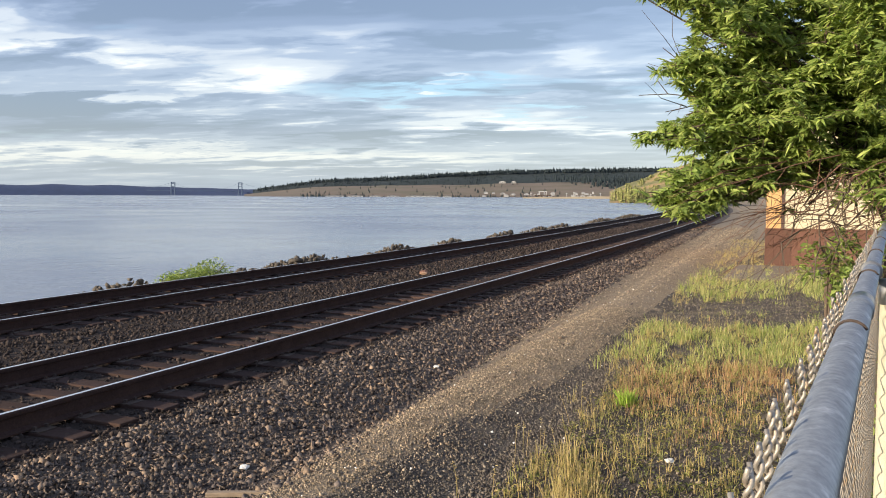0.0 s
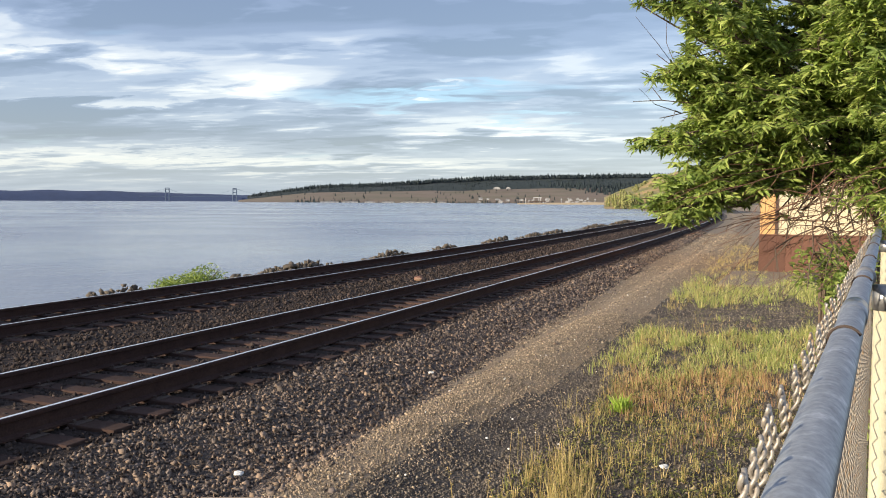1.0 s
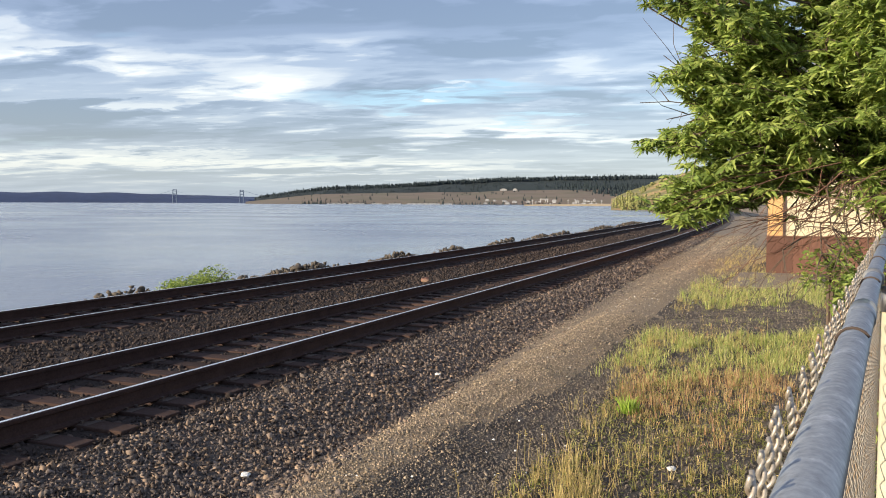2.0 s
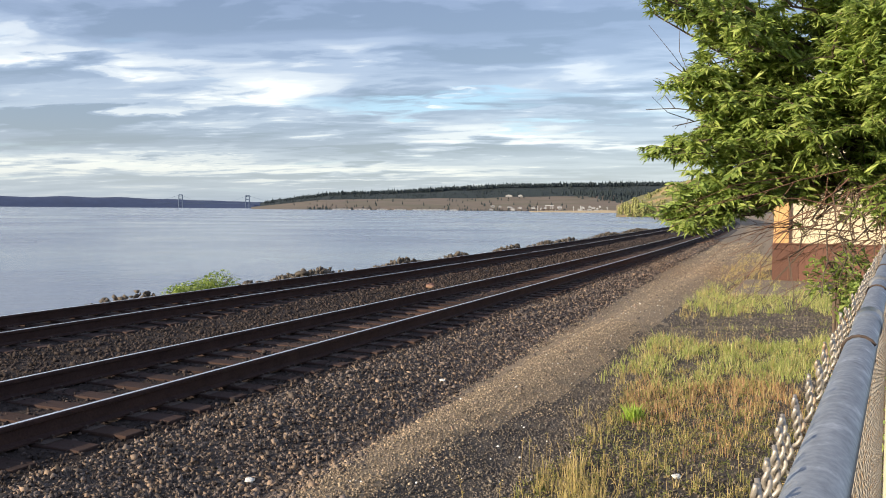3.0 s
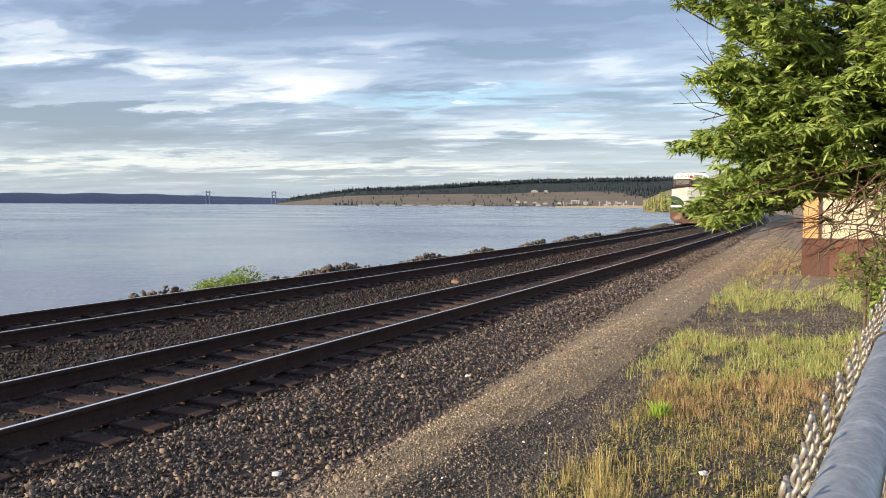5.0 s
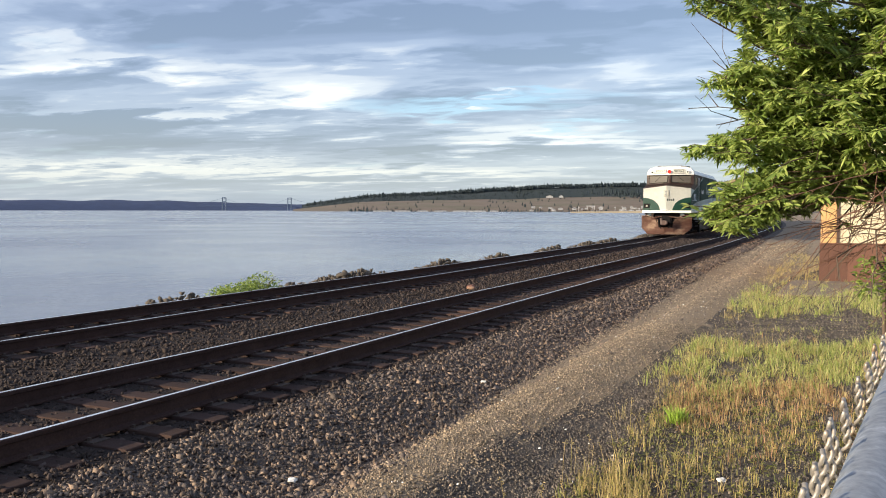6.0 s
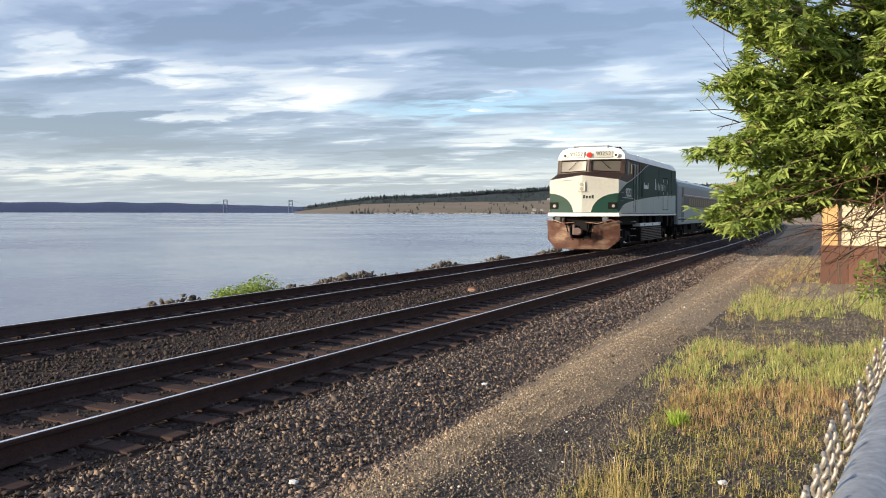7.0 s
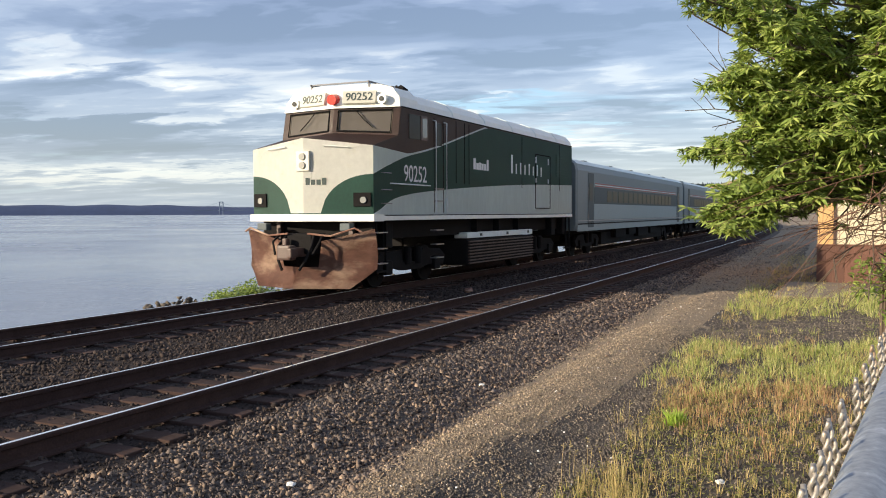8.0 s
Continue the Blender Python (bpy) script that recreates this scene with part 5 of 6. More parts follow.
def wire_tubes(lines, r, seg=4):
    """Thin tubes along many polylines of one length: lines (n, k, 3)."""
    P = np.asarray(lines, float)
    n, k, _ = P.shape
    d = np.gradient(P, axis=1)
    d /= np.linalg.norm(d, axis=2, keepdims=True)
    ref = np.where(np.abs(d[..., 2:3]) > 0.9, np.array((1.0, 0, 0)), np.array((0, 0, 1.0)))
    a = np.cross(d, ref)
    a /= np.linalg.norm(a, axis=2, keepdims=True)
    b = np.cross(d, a)
    ang = np.arange(seg) * 2 * math.pi / seg
    ring = P[:, :, None] + r * (np.cos(ang)[None, None, :, None] * a[:, :, None] + np.sin(ang)[None, None, :, None] * b[:, :, None])
    v = ring.reshape(-1, 3)
    idx = np.arange(n * k * seg).reshape(n, k, seg)
    q0, q1 = idx[:, :-1], idx[:, 1:]
    f = np.stack([q0, np.roll(q0, -1, 2), np.roll(q1, -1, 2), q1], -1).reshape(-1, 4)
    return v, f


def build_fence():
    fence = tagged(new("chain_link_fence"), "galvanised chain-link fence with a round top rail and twisted wire barbs", "fence")
    s0, s1 = -3.0, 21.0
    bm = bmesh.new()
    cyl(bm, fence_at(s0, FENCE_TOP), fence_at(s1, FENCE_TOP), PIPE_R, None, 40)
    part("top_rail", bm, M["galv"], fence, "scuffed galvanised top rail", smooth=True)
    for s in (1.62,):
        bm = bmesh.new()
        cyl(bm, fence_at(s, FENCE_TOP), fence_at(s + 0.14, FENCE_TOP), PIPE_R + 0.0022, None, 40)
        part("sleeve", bm, M["galv"], fence, "pipe sleeve on the top rail", smooth=True)
    for s in (-0.6, 2.55, 5.6, 8.65, 11.7, 14.75, 17.8, 20.85):
        bm = bmesh.new()
        cyl(bm, fence_at(s, FENCE_FOOT - 0.1, -0.052), fence_at(s, FENCE_TOP - 0.03, -0.052), 0.030, None, 20)
        post = part("post", bm, M["post"], fence, "cream-painted line post", smooth=True)
        bm = bmesh.new()
        cyl(bm, fence_at(s - 0.02, FENCE_TOP), fence_at(s + 0.02, FENCE_TOP), PIPE_R + 0.006, None, 24)
        cyl(bm, fence_at(s, FENCE_TOP - 0.085, -0.052), fence_at(s, FENCE_TOP - 0.02, -0.052), 0.034, None, 20)
        part("loop_cap", bm, M["steel"], post, "dark loop cap on the post", smooth=True)
    # tie wires round the rail
    for s in (0.42, 1.33, 2.28, 3.2, 4.2, 5.1):
        pts = []
        c = fence_at(s, FENCE_TOP)
        out = Vector((-FENCE_DIR.y, FENCE_DIR.x, 0))
        for i in range(15):
            a = radians(-150 + 300 * i / 14)
            pts.append(c + out * (PIPE_R + 0.0024) * math.sin(a + math.pi / 2) * 1.0 + Vector((0, 0, 1)) * (PIPE_R + 0.0024) * math.cos(a + math.pi / 2) + FENCE_DIR * (0.012 * i / 14))
        pts.append(c + out * 0.032 + Vector((0, 0, -0.006)))
        part("tie_wire", tube(bmesh.new(), pts, 0.0021, 6), M["plate"], fence, "dark tie wire round the rail")
    # woven fabric: zigzag pickets, each hooked to its neighbours
    pitch, wire = 0.052, 0.0018
    off = PIPE_R + 0.005
    n = int((9.0 + 1.2) / pitch)
    lines = []
    rows = int((FENCE_TOP + 0.012 - FENCE_FOOT) / (pitch / 2))
    for i in range(n):
        s = -1.2 + i * pitch
        line = []
        for j in range(rows + 1):
            z = FENCE_TOP - 0.022 - j * pitch / 2
            side = 1 if j % 2 else -1
            line.append(fence_at(s + side * (pitch / 4 + 0.002), z, off + 0.002 * side * (1 if i % 2 else -1))[:])
        lines.append(line)
    v, f = wire_tubes(lines, wire, 5)
    ob = mesh_part("fabric", np_mesh("fabric", v, f), M["wire"], fence, "woven diamond wire mesh", smooth=True)
    ob["kind"] = "stuff"
    # farther fabric, too fine to tell wire from wire
    lines = []
    for i in range(int(11.5 / 0.104)):
        s = 9.0 + i * 0.104
        lines.append([fence_at(s + (0.026 if j % 2 else -0.026), FENCE_TOP + 0.04 - j * 0.052, off)[:] for j in range(36)])
    v, f = wire_tubes(lines, 0.002, 3)
    ob = mesh_part("fabric", np_mesh("fabric", v, f), M["wire"], fence, "woven diamond wire mesh")
    ob["kind"] = "stuff"
    # twisted barbs along the top edge: two wires wound tightly round each other, legs running down to the weave
    rng = random.Random(2)
    thick = 0.0018
    for i in range(int(5.6 / pitch)):
        s = -0.5 + i * pitch + pitch / 4
        lean, tilt = rng.uniform(-0.12, 0.12), rng.uniform(0.0, 0.35)
        height = 0.034 + rng.uniform(-0.003, 0.005)
        turns = rng.uniform(1.6, 2.0)
        for ph in (0, math.pi):
            bm = bmesh.new()
            k = 1 if ph else -1
            pts = [fence_at(s + k * pitch * 0.30, FENCE_TOP - 0.052, off + 0.001 * k), fence_at(s + k * pitch * 0.20, FENCE_TOP - 0.030, off + 0.0015 * k)]
            for j in range(21):
                t = j / 20
                a = (0 if k > 0 else math.pi) + t * turns * 2 * math.pi
                r = thick * 1.15 + 0.006 * max(0.22 - t, 0) / 0.22
                z = FENCE_TOP - 0.014 + height * t
                pts.append(fence_at(s + r * math.cos(a) + lean * 0.05 * t, z, off + r * math.sin(a) + 0.03 * tilt * t))
            end = pts[-1]
            pts.append(end + Vector((0, 0, 0.007)) + FENCE_DIR * 0.005 * k + Vector((-0.002 * k, 0, 0)))
            part("barb", tube(bm, pts, thick, 7), M["wire"], fence, smooth=True)
    return fence


build_fence()


# ---- small building behind the tree ----
def build_shed():
    shed = tagged(new("trackside_building"), "cream-sided trackside building with an ochre corner and a brick-red base", "building")
    X0, X1, Y0, Y1, Z0, TOP = -1.12, 9.0, 27.4, 35.0, -0.32, 4.9
    part("wall", boxed(X0 + 0.06, X1 - 0.06, Y0 + 0.06, Y1, Z0, TOP), M["siding"], shed)
    me = bpy.data.meshes.new("siding_board")
    bm = boxed(0, X1 - X0 - 0.42, -0.012, 0.05, 0, 0.205, 0.006)
    for v in bm.verts:
        if v.co.z > 0.1 and v.co.y < 0:
            v.co.y += 0.02
    bm.to_mesh(me)
    bm.free()
    me.materials.append(M["siding"])
    for i in range(20):
        ob = new("siding_board", me)
        ob.parent = shed
        ob.location = (X0 + 0.42, Y0 + 0.02, 0.80 + i * 0.205)
    part("corner_board", boxed(X0, X0 + 0.42, Y0 - 0.02, Y0 + 0.3, 0.78, TOP, 0.01), M["ochre"], shed, "ochre painted corner board")
    # brown strip paints in the shaded gap beside the corner board
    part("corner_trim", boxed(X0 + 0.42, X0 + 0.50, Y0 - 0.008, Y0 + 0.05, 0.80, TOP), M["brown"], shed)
    me = bpy.data.meshes.new("base_panel")
    bm = boxed(0, 0.245, -0.03, 0.05, 0, 1.09, 0.008)
    bm.to_mesh(me)
    bm.free()
    me.materials.append(M["brickred"])
    for i in range(41):
        ob = new("base_panel", me)
        ob.parent = shed
        ob.location = (X0 - 0.02 + i * 0.247, Y0, Z0)
    part("base_cap", boxed(X0 - 0.03, X1, Y0 - 0.05, Y0 + 0.06, 0.765, 0.80, 0.006), M["brickred"], shed)
    part("side_base", boxed(X0 - 0.02, X0 + 0.06, Y0 + 0.05, Y1, Z0, 0.78), M["brickred"], shed)
    part("side_wall", boxed(X0, X0 + 0.06, Y0 + 0.3, Y1, 0.78, TOP), M["ochre"], shed)
    bm = bmesh.new()
    extrude_profile(bm, [(X0 - 0.5, TOP), (X1 + 0.5, TOP), (X1 + 0.4, TOP + 0.16), ((X0 + X1) / 2, TOP + 2.4), (X0 - 0.4, TOP + 0.16)], (Y0 - 0.5, Y1 + 0.5))
    part("roof", bm, M["far_roof"], shed, "grey pitched roof")
    w = part("window", boxed(2.4, 3.6, Y0 - 0.02, Y0 + 0.1, 1.6, 2.9), M["glass"], shed)
    part("frame", boxed(2.3, 3.7, Y0 - 0.035, Y0 - 0.012, 1.5, 1.6), M["siding"], w)
    pad = part("concrete_pad", boxed(-1.9, 5.5, 22.6, 27.36, -0.42, -0.30, 0.02), M["concrete"])
    tagged(pad, "weathered concrete pad in front of the trackside building", "concrete pad", "", "structure")


build_shed()

# ---- the tree over the path ----
TREE_BASE = Vector((1.62, 8.0, -0.32))
LEAFY = [(-1.20, 6.74, 3.17), (-0.97, 7.21, 3.09), (-1.05, 6.66, 2.61), (-0.88, 7.10, 2.54), (-1.22, 6.67, 2.20), (-0.97, 7.01, 2.32), (-1.11, 6.71, 1.67), (-0.81, 6.55, 1.58),
         (-0.66, 6.97, 1.81), (-0.49, 6.57, 2.07), (-0.61, 6.91, 2.70), (-0.45, 7.36, 3.10), (-0.17, 7.29, 3.50), (-0.20, 6.65, 2.52), (-0.01, 6.78, 2.23), (0.16, 6.91, 2.82),
         (0.38, 6.75, 2.45), (0.46, 7.25, 3.14), (0.34, 7.19, 2.04), (0.50, 6.98, 1.81), (-0.54, 7.33, 3.67), (0.22, 7.50, 3.85), (-0.79, 7.54, 2.24), (-0.35, 7.37, 2.35), (-0.12, 7.00, 2.0),
         (-1.10, 6.75, 1.72), (-0.92, 6.7, 1.60), (-0.70, 6.7, 1.66)]
LOBES = [(-1.05, 6.75, 2.7), (-0.98, 6.75, 2.64), (-0.92, 6.75, 2.73), (-0.84, 6.75, 2.65), (-0.73, 6.75, 2.73), (-0.78, 6.75, 2.59), (-1.2, 6.75, 2.2), (-1.11, 6.75, 2.17), (-1.0, 6.75, 2.21), (-0.94, 6.75, 2.09), (-0.86, 6.75, 2.18), (-0.78, 6.75, 2.12), (-1.13, 6.75, 1.72), (-1.05, 6.75, 1.66), (-0.96, 6.75, 1.74), (-0.86, 6.75, 1.54), (-0.84, 6.75, 1.63), (-0.73, 6.75, 1.65), (-1.15, 6.75, 3.21), (-1.05, 6.75, 3.21), (-0.92, 6.75, 3.2), (-0.8, 6.75, 3.16), (-0.75, 6.75, 2.94), (-0.71, 6.75, 2.39), (-0.57, 6.75, 1.72), (-0.49, 6.75, 1.8)]
BARE = [(-1.10, 6.82, 2.86), (-1.26, 6.75, 2.50), (-1.08, 6.89, 2.38), (-0.14, 6.28, 1.27), (0.05, 6.07, 1.18), (-0.10, 6.59, 1.45), (-0.32, 6.89, 1.54), (0.19, 6.79, 1.53),
        (0.00, 7.00, 1.68), (0.25, 6.18, 1.29), (0.37, 6.38, 1.36), (0.15, 6.18, 1.29)]


# the crown's outline: how far it reaches over the line at each slope up from head height, and how low it hangs
REACH_SLOPE = (-0.035, -0.027, -0.013, -0.001, 0.013, 0.029, 0.052, 0.071, 0.085, 0.098, 0.114, 0.130, 0.148, 0.160, 0.187, 0.203, 0.213, 0.223, 0.263, 0.346, 0.462)
REACH = (-0.124, -0.133, -0.164, -0.176, -0.158, -0.143, -0.164, -0.186, -0.143, -0.126, -0.126, -0.155, -0.159, -0.126, -0.126, -0.136, -0.171, -0.180, -0.190, -0.133, -0.016)
HANG_BEARING = (-0.196, -0.171, -0.146, -0.127, -0.109, -0.079, -0.056, -0.038, -0.016, 0.012, 0.039, 0.091, 0.189)
HANG = (0.004, -0.013, -0.027, -0.037, -0.026, -0.012, 0.001, 0.015, -0.011, -0.015, -0.011, -0.016, -0.019)


def in_crown(p, soft=0.0):
    """Whether points (n, 3) lie inside the crown's outline; soft: a ragged margin."""
    p = np.atleast_2d(p)
    bearing, slope = p[:, 0] / p[:, 1], (p[:, 2] - EYE) / p[:, 1]
    return (bearing > np.interp(slope, REACH_SLOPE, REACH) + soft) & (slope > np.interp(bearing, HANG_BEARING, HANG) + soft)


def sprays(rng, centre, out, size):
    """Rosettes of drooping lance-shaped leaves at the twig ends. Arrays in, vertices and triangles out."""
    n = len(centre)
    unit = lambda a: a / (np.linalg.norm(a, axis=1, keepdims=True) + 1e-9)
    d = unit(out)
    side = unit(np.cross(d, (0, 0, 1.0)) + rng.normal(size=(n, 3)) * 0.25)
    up = np.cross(side, d)
    V = []

    def leaf(p, way_, L):
        w = (L * rng.uniform(0.085, 0.13, n))[:, None]
        face = unit(up + np.array((-0.25, -0.45, 0)) + rng.normal(size=(n, 3)) * 0.4)
        cross = unit(np.cross(way_, face))
        sag = np.stack([np.zeros(n), np.zeros(n), -L * rng.uniform(0.10, 0.45, n)], 1)
        L = L[:, None]
        a, b = p + way_ * L * 0.35 + sag * 0.18, p + way_ * L * 0.7 + sag * 0.55
        V.append(np.stack([p, a + cross * w + face * w * 0.3, b + cross * w * 0.8 + face * w * 0.25, p + way_ * L + sag,
                           b - cross * w * 0.8 + face * w * 0.25, a - cross * w + face * w * 0.3, a, b], 1))
    for k in range(8):
        turn = radians(-125 + 250 * k / 7) + rng.normal(size=n) * 0.15
        way_ = unit(d * np.cos(turn)[:, None] + side * np.sin(turn)[:, None] + up * rng.uniform(-0.25, 0.35, n)[:, None])
        leaf(centre - d * (size * 0.12 * (k % 3))[:, None], way_, size * rng.uniform(0.65, 1.1, n))
    v = np.concatenate(V).reshape(-1, 3)
    i = np.arange(len(v) // 8) * 8
    f = np.concatenate([np.stack([i + q for q in t], 1) for t in ((0, 1, 6), (0, 6, 5), (1, 2, 7), (1, 7, 6), (6, 7, 4), (6, 4, 5), (2, 3, 7), (7, 3, 4))])
    return v, f


def build_tree():
    rng = np.random.default_rng(14)
    tree = tagged(new("broadleaf_tree"), "leafy tree with drooping fresh-green leaves leaning over the path", "tree")
    tree.location = TREE_BASE
    base = np.array(TREE_BASE)
    wood = bmesh.new()
    tips = [np.array((x, y, z + (0.10 if z < 1.9 else 0))) for x, y, z in LEAFY]
    tips = [q for q in tips if in_crown(q, 0.004)[0]]
    # sprays that fill the lobes of the outer crown
    while len(tips) < 96:
        y = rng.uniform(6.4, 7.6)
        q = np.array((y * rng.uniform(-0.185, 0.115), y, EYE + y * rng.uniform(-0.03, 0.26)))
        if in_crown(q, 0.006)[0]:
            tips.append(q)
    # the ends of the lobes that reach out over the line
    tips += [np.array(q) for q in LOBES]
    front_count = len(tips)
    # the rest of the crown, above and behind
    for i in range(60):
        tips.append(np.array((rng.uniform(-0.4, 1.8), rng.uniform(7.2, 9.6), rng.uniform(2.5, 5.4))))
    forks = [base + np.array(q) for q in ((-0.35, -0.05, 1.8), (-1.05, -0.4, 2.35), (-0.5, 0.1, 2.2), (-0.75, -0.35, 2.3), (-1.35, -0.6, 2.6), (-0.6, -0.1, 2.7), (-0.9, 0.1, 3.3), (-1.25, -0.3, 3.1))]
    starts = [base + np.array(q) for q in ((0, 0, 0), (-0.12, -0.08, 0), (0.12, 0.05, 0))]

    def limb(a, b, r0, r1, sag=0.0, wob=0.05, n=6, bm=wood):
        pts = []
        for i in range(n + 1):
            t = i / n
            p = a + (b - a) * t + np.array((0, 0, sag * math.sin(math.pi * t)))
            if 0 < i < n:
                p = p + rng.normal(size=3) * wob
            pts.append(p - base)
        tube(bm, pts, r0, 6, r1)
        return [q + base for q in pts]
    for k, fk in enumerate(forks):
        limb(starts[k % 3], fk, 0.055, 0.03, 0, 0.05, 7)
    part("trunk", wood, M["bark"], tree, "several grey-brown stems from one foot", smooth=True)
    spots = []
    for k, tip in enumerate(tips):
        fk = min(forks, key=lambda q: np.linalg.norm(q - tip) + max(0, q[2] - tip[2]) * 1.2)
        twig = bmesh.new()
        L = limb(fk, tip, 0.016, 0.005, 0.08, 0.04, 6, twig)
        front = k < front_count
        axis = (tip - fk) / np.linalg.norm(tip - fk)
        for j in range(17 if front else 12):
            t = 1.0 if j == 0 else rng.uniform(0.35, 1.0)
            i = min(int(t * 6), 5)
            p = L[i] + (L[i + 1] - L[i]) * (t * 6 - i)
            d = axis * 0.7 + rng.normal(size=3) * 0.55
            d[2] = d[2] * 0.6 + 0.12
            d /= np.linalg.norm(d)
            ln = rng.uniform(0.10, 0.32)
            q = p + d * ln
            if not in_crown(q, rng.normal() * 0.003 - 0.004)[0]:
                continue
            tube(twig, [p - base, p + d * ln * 0.5 + np.array((0, 0, 0.02)) - base, q - base], 0.004, 4, 0.002)
            for m in range(6 if front else 5):
                tt = 1.0 if m == 0 else rng.uniform(0.3, 1.0)
                out = d * 0.9 + rng.normal(size=3) * 0.55 + np.array((-0.1, -0.35, 0.0))
                out[2] = out[2] * 0.5 + 0.05
                w = p + (q - p) * tt
                if in_crown(w, rng.normal() * 0.004 - 0.006)[0]:
                    spots.append((*(w - base), *out, rng.uniform(0.065, 0.108)))
        part("branch", twig, M["bark"], tree)
    for tip in BARE:
        t_ = np.array(tip) + np.array((0.05 if tip[2] > 2 else 0.0, 0, 0))
        fk = min(forks[:5], key=lambda q: np.linalg.norm(q - t_))
        twig = bmesh.new()
        L = limb(fk, t_, 0.010, 0.003, -0.05 if t_[2] < 1.8 else 0.05, 0.06, 7, twig)
        for j in range(9):
            i = rng.integers(2, 7)
            d = (t_ - fk) / np.linalg.norm(t_ - fk) * 0.6 + rng.normal(size=3) * 0.5
            p = L[i]
            q = p + d * rng.uniform(0.15, 0.45)
            tube(twig, [p - base, (p + q) / 2 + rng.normal(size=3) * 0.03 - base, q - base], 0.004, 4, 0.0015)
        part("bare_branch", twig, M["bark"], tree, "leafless thin branch")
    twig = bmesh.new()
    # a tangle of dead twigs under the crown
    for j in range(105):
        p = np.array((rng.uniform(-0.20, 1.0), rng.uniform(6.4, 7.8), rng.uniform(1.45, 2.05)))
        d = np.array((-0.75, -0.45, -0.15)) + rng.normal(size=3) * 0.45
        ln = rng.uniform(0.25, 0.65)
        pts = [p + d * ln * t + np.array((0, 0, -0.25 * ln * t * t)) + rng.normal(size=3) * 0.02 * t for t in (0, 0.25, 0.5, 0.75, 1.0)]
        tube(twig, [q - base for q in pts], 0.0042, 4, 0.0012)
        for q in pts[2:4]:
            e = d * 0.6 + rng.normal(size=3) * 0.5
            tube(twig, [q - base, q + e * 0.09 - base, q + e * 0.16 + np.array((0, 0, -0.03)) - base], 0.0022, 3, 0.001)
    tagged(part("twig_tangle", twig, M["twig"], tree, "tangle of dead reddish-brown twigs"), kind="stuff")
    spots = np.array(spots)
    mesh_part("crown", np_mesh("crown", *sprays(rng, spots[:, :3], spots[:, 3:6], spots[:, 6])), M["leaf"], tree, "dense fresh-green lance-shaped leaves")
    return tree


build_tree()
for spot_, size_, count_ in (((0.44, 6.5, 1.0), (0.34, 0.40, 0.55), 1100), ((0.16, 6.6, 1.15), (0.22, 0.3, 0.28), 380), ((0.60, 6.2, -0.32), (0.22, 0.4, 1.3), 500)):
    leafy_clump("shrub", spot_, size_, count_, M["leaf"], "green shrub growing through the fence", rng0, 0.055, "shrub")


# ---- weeds and grass ----
def patch(rng, n, u0, u1, y0, y1, cut=0.0, scale=0.9, seed=0.0):
    """Points in uneven drifts."""
    u, y = rng.uniform(u0, u1, n), rng.uniform(y0, y1, n)
    keep = np.array([noise.noise((a * scale * 1.6, b * scale, seed)) > cut + 0.15 * rng.normal() for a, b in zip(u, y)])
    return u[keep], y[keep]


def weed_edge(y):
    """How far the weeds reach towards the path."""
    return np.interp(y, (4, 6, 8.7, 11.3, 16, 24, 40), (-2.0, -2.1, -1.95, -2.35, -2.4, -2.55, -2.6))


def tufts(name, u, y, mat, label, rng, lo, hi, width, per=9, lean=0.9, spread=0.03):
    """Tufts whose blades fan outwards from one root; heights differ from tuft to tuft."""
    n = len(u)
    tall = np.repeat(rng.uniform(0.45, 1.0, n) ** 1.3, per)
    u, y = np.repeat(u, per), np.repeat(y, per)
    m = len(u)
    a, r = rng.uniform(0, 2 * math.pi, m), np.abs(rng.normal(size=m))
    u, y = u + np.cos(a) * r * spread, y + np.sin(a) * r * spread
    h = tall * rng.uniform(lo, hi, m)
    root = np.stack([u - BEND * y * y, y, bumpy(u, y) - 0.008], 1)
    away = np.stack([np.cos(a), np.sin(a), np.zeros(m)], 1) * (h * lean * rng.uniform(0.05, 1.0, m))[:, None]
    upv = np.stack([np.zeros(m), np.zeros(m), h], 1)
    b = a + math.pi / 2 + rng.normal(size=m) * 0.6
    s = np.stack([np.cos(b), np.sin(b), np.zeros(m)], 1) * (width * rng.uniform(0.6, 1.3, m))[:, None]
    p1, p2, tip = root + upv * 0.45 + away * 0.22, root + upv * 0.8 + away * 0.6, root + upv * (1 - 0.1 * rng.uniform(0, 1, m))[:, None] + away
    v = np.stack([root - s, root + s, p1 - s * 0.9, p1 + s * 0.9, p2 - s * 0.55, p2 + s * 0.55, tip], 1).reshape(-1, 3)
    i = np.arange(m) * 7
    f = np.concatenate([np.stack([i + q for q in t], 1) for t in ((0, 1, 3), (0, 3, 2), (2, 3, 5), (2, 5, 4), (4, 5, 6))])
    return tagged(mesh_part(name, np_mesh(name, v, f), M[mat]), label, "", "", "stuff")


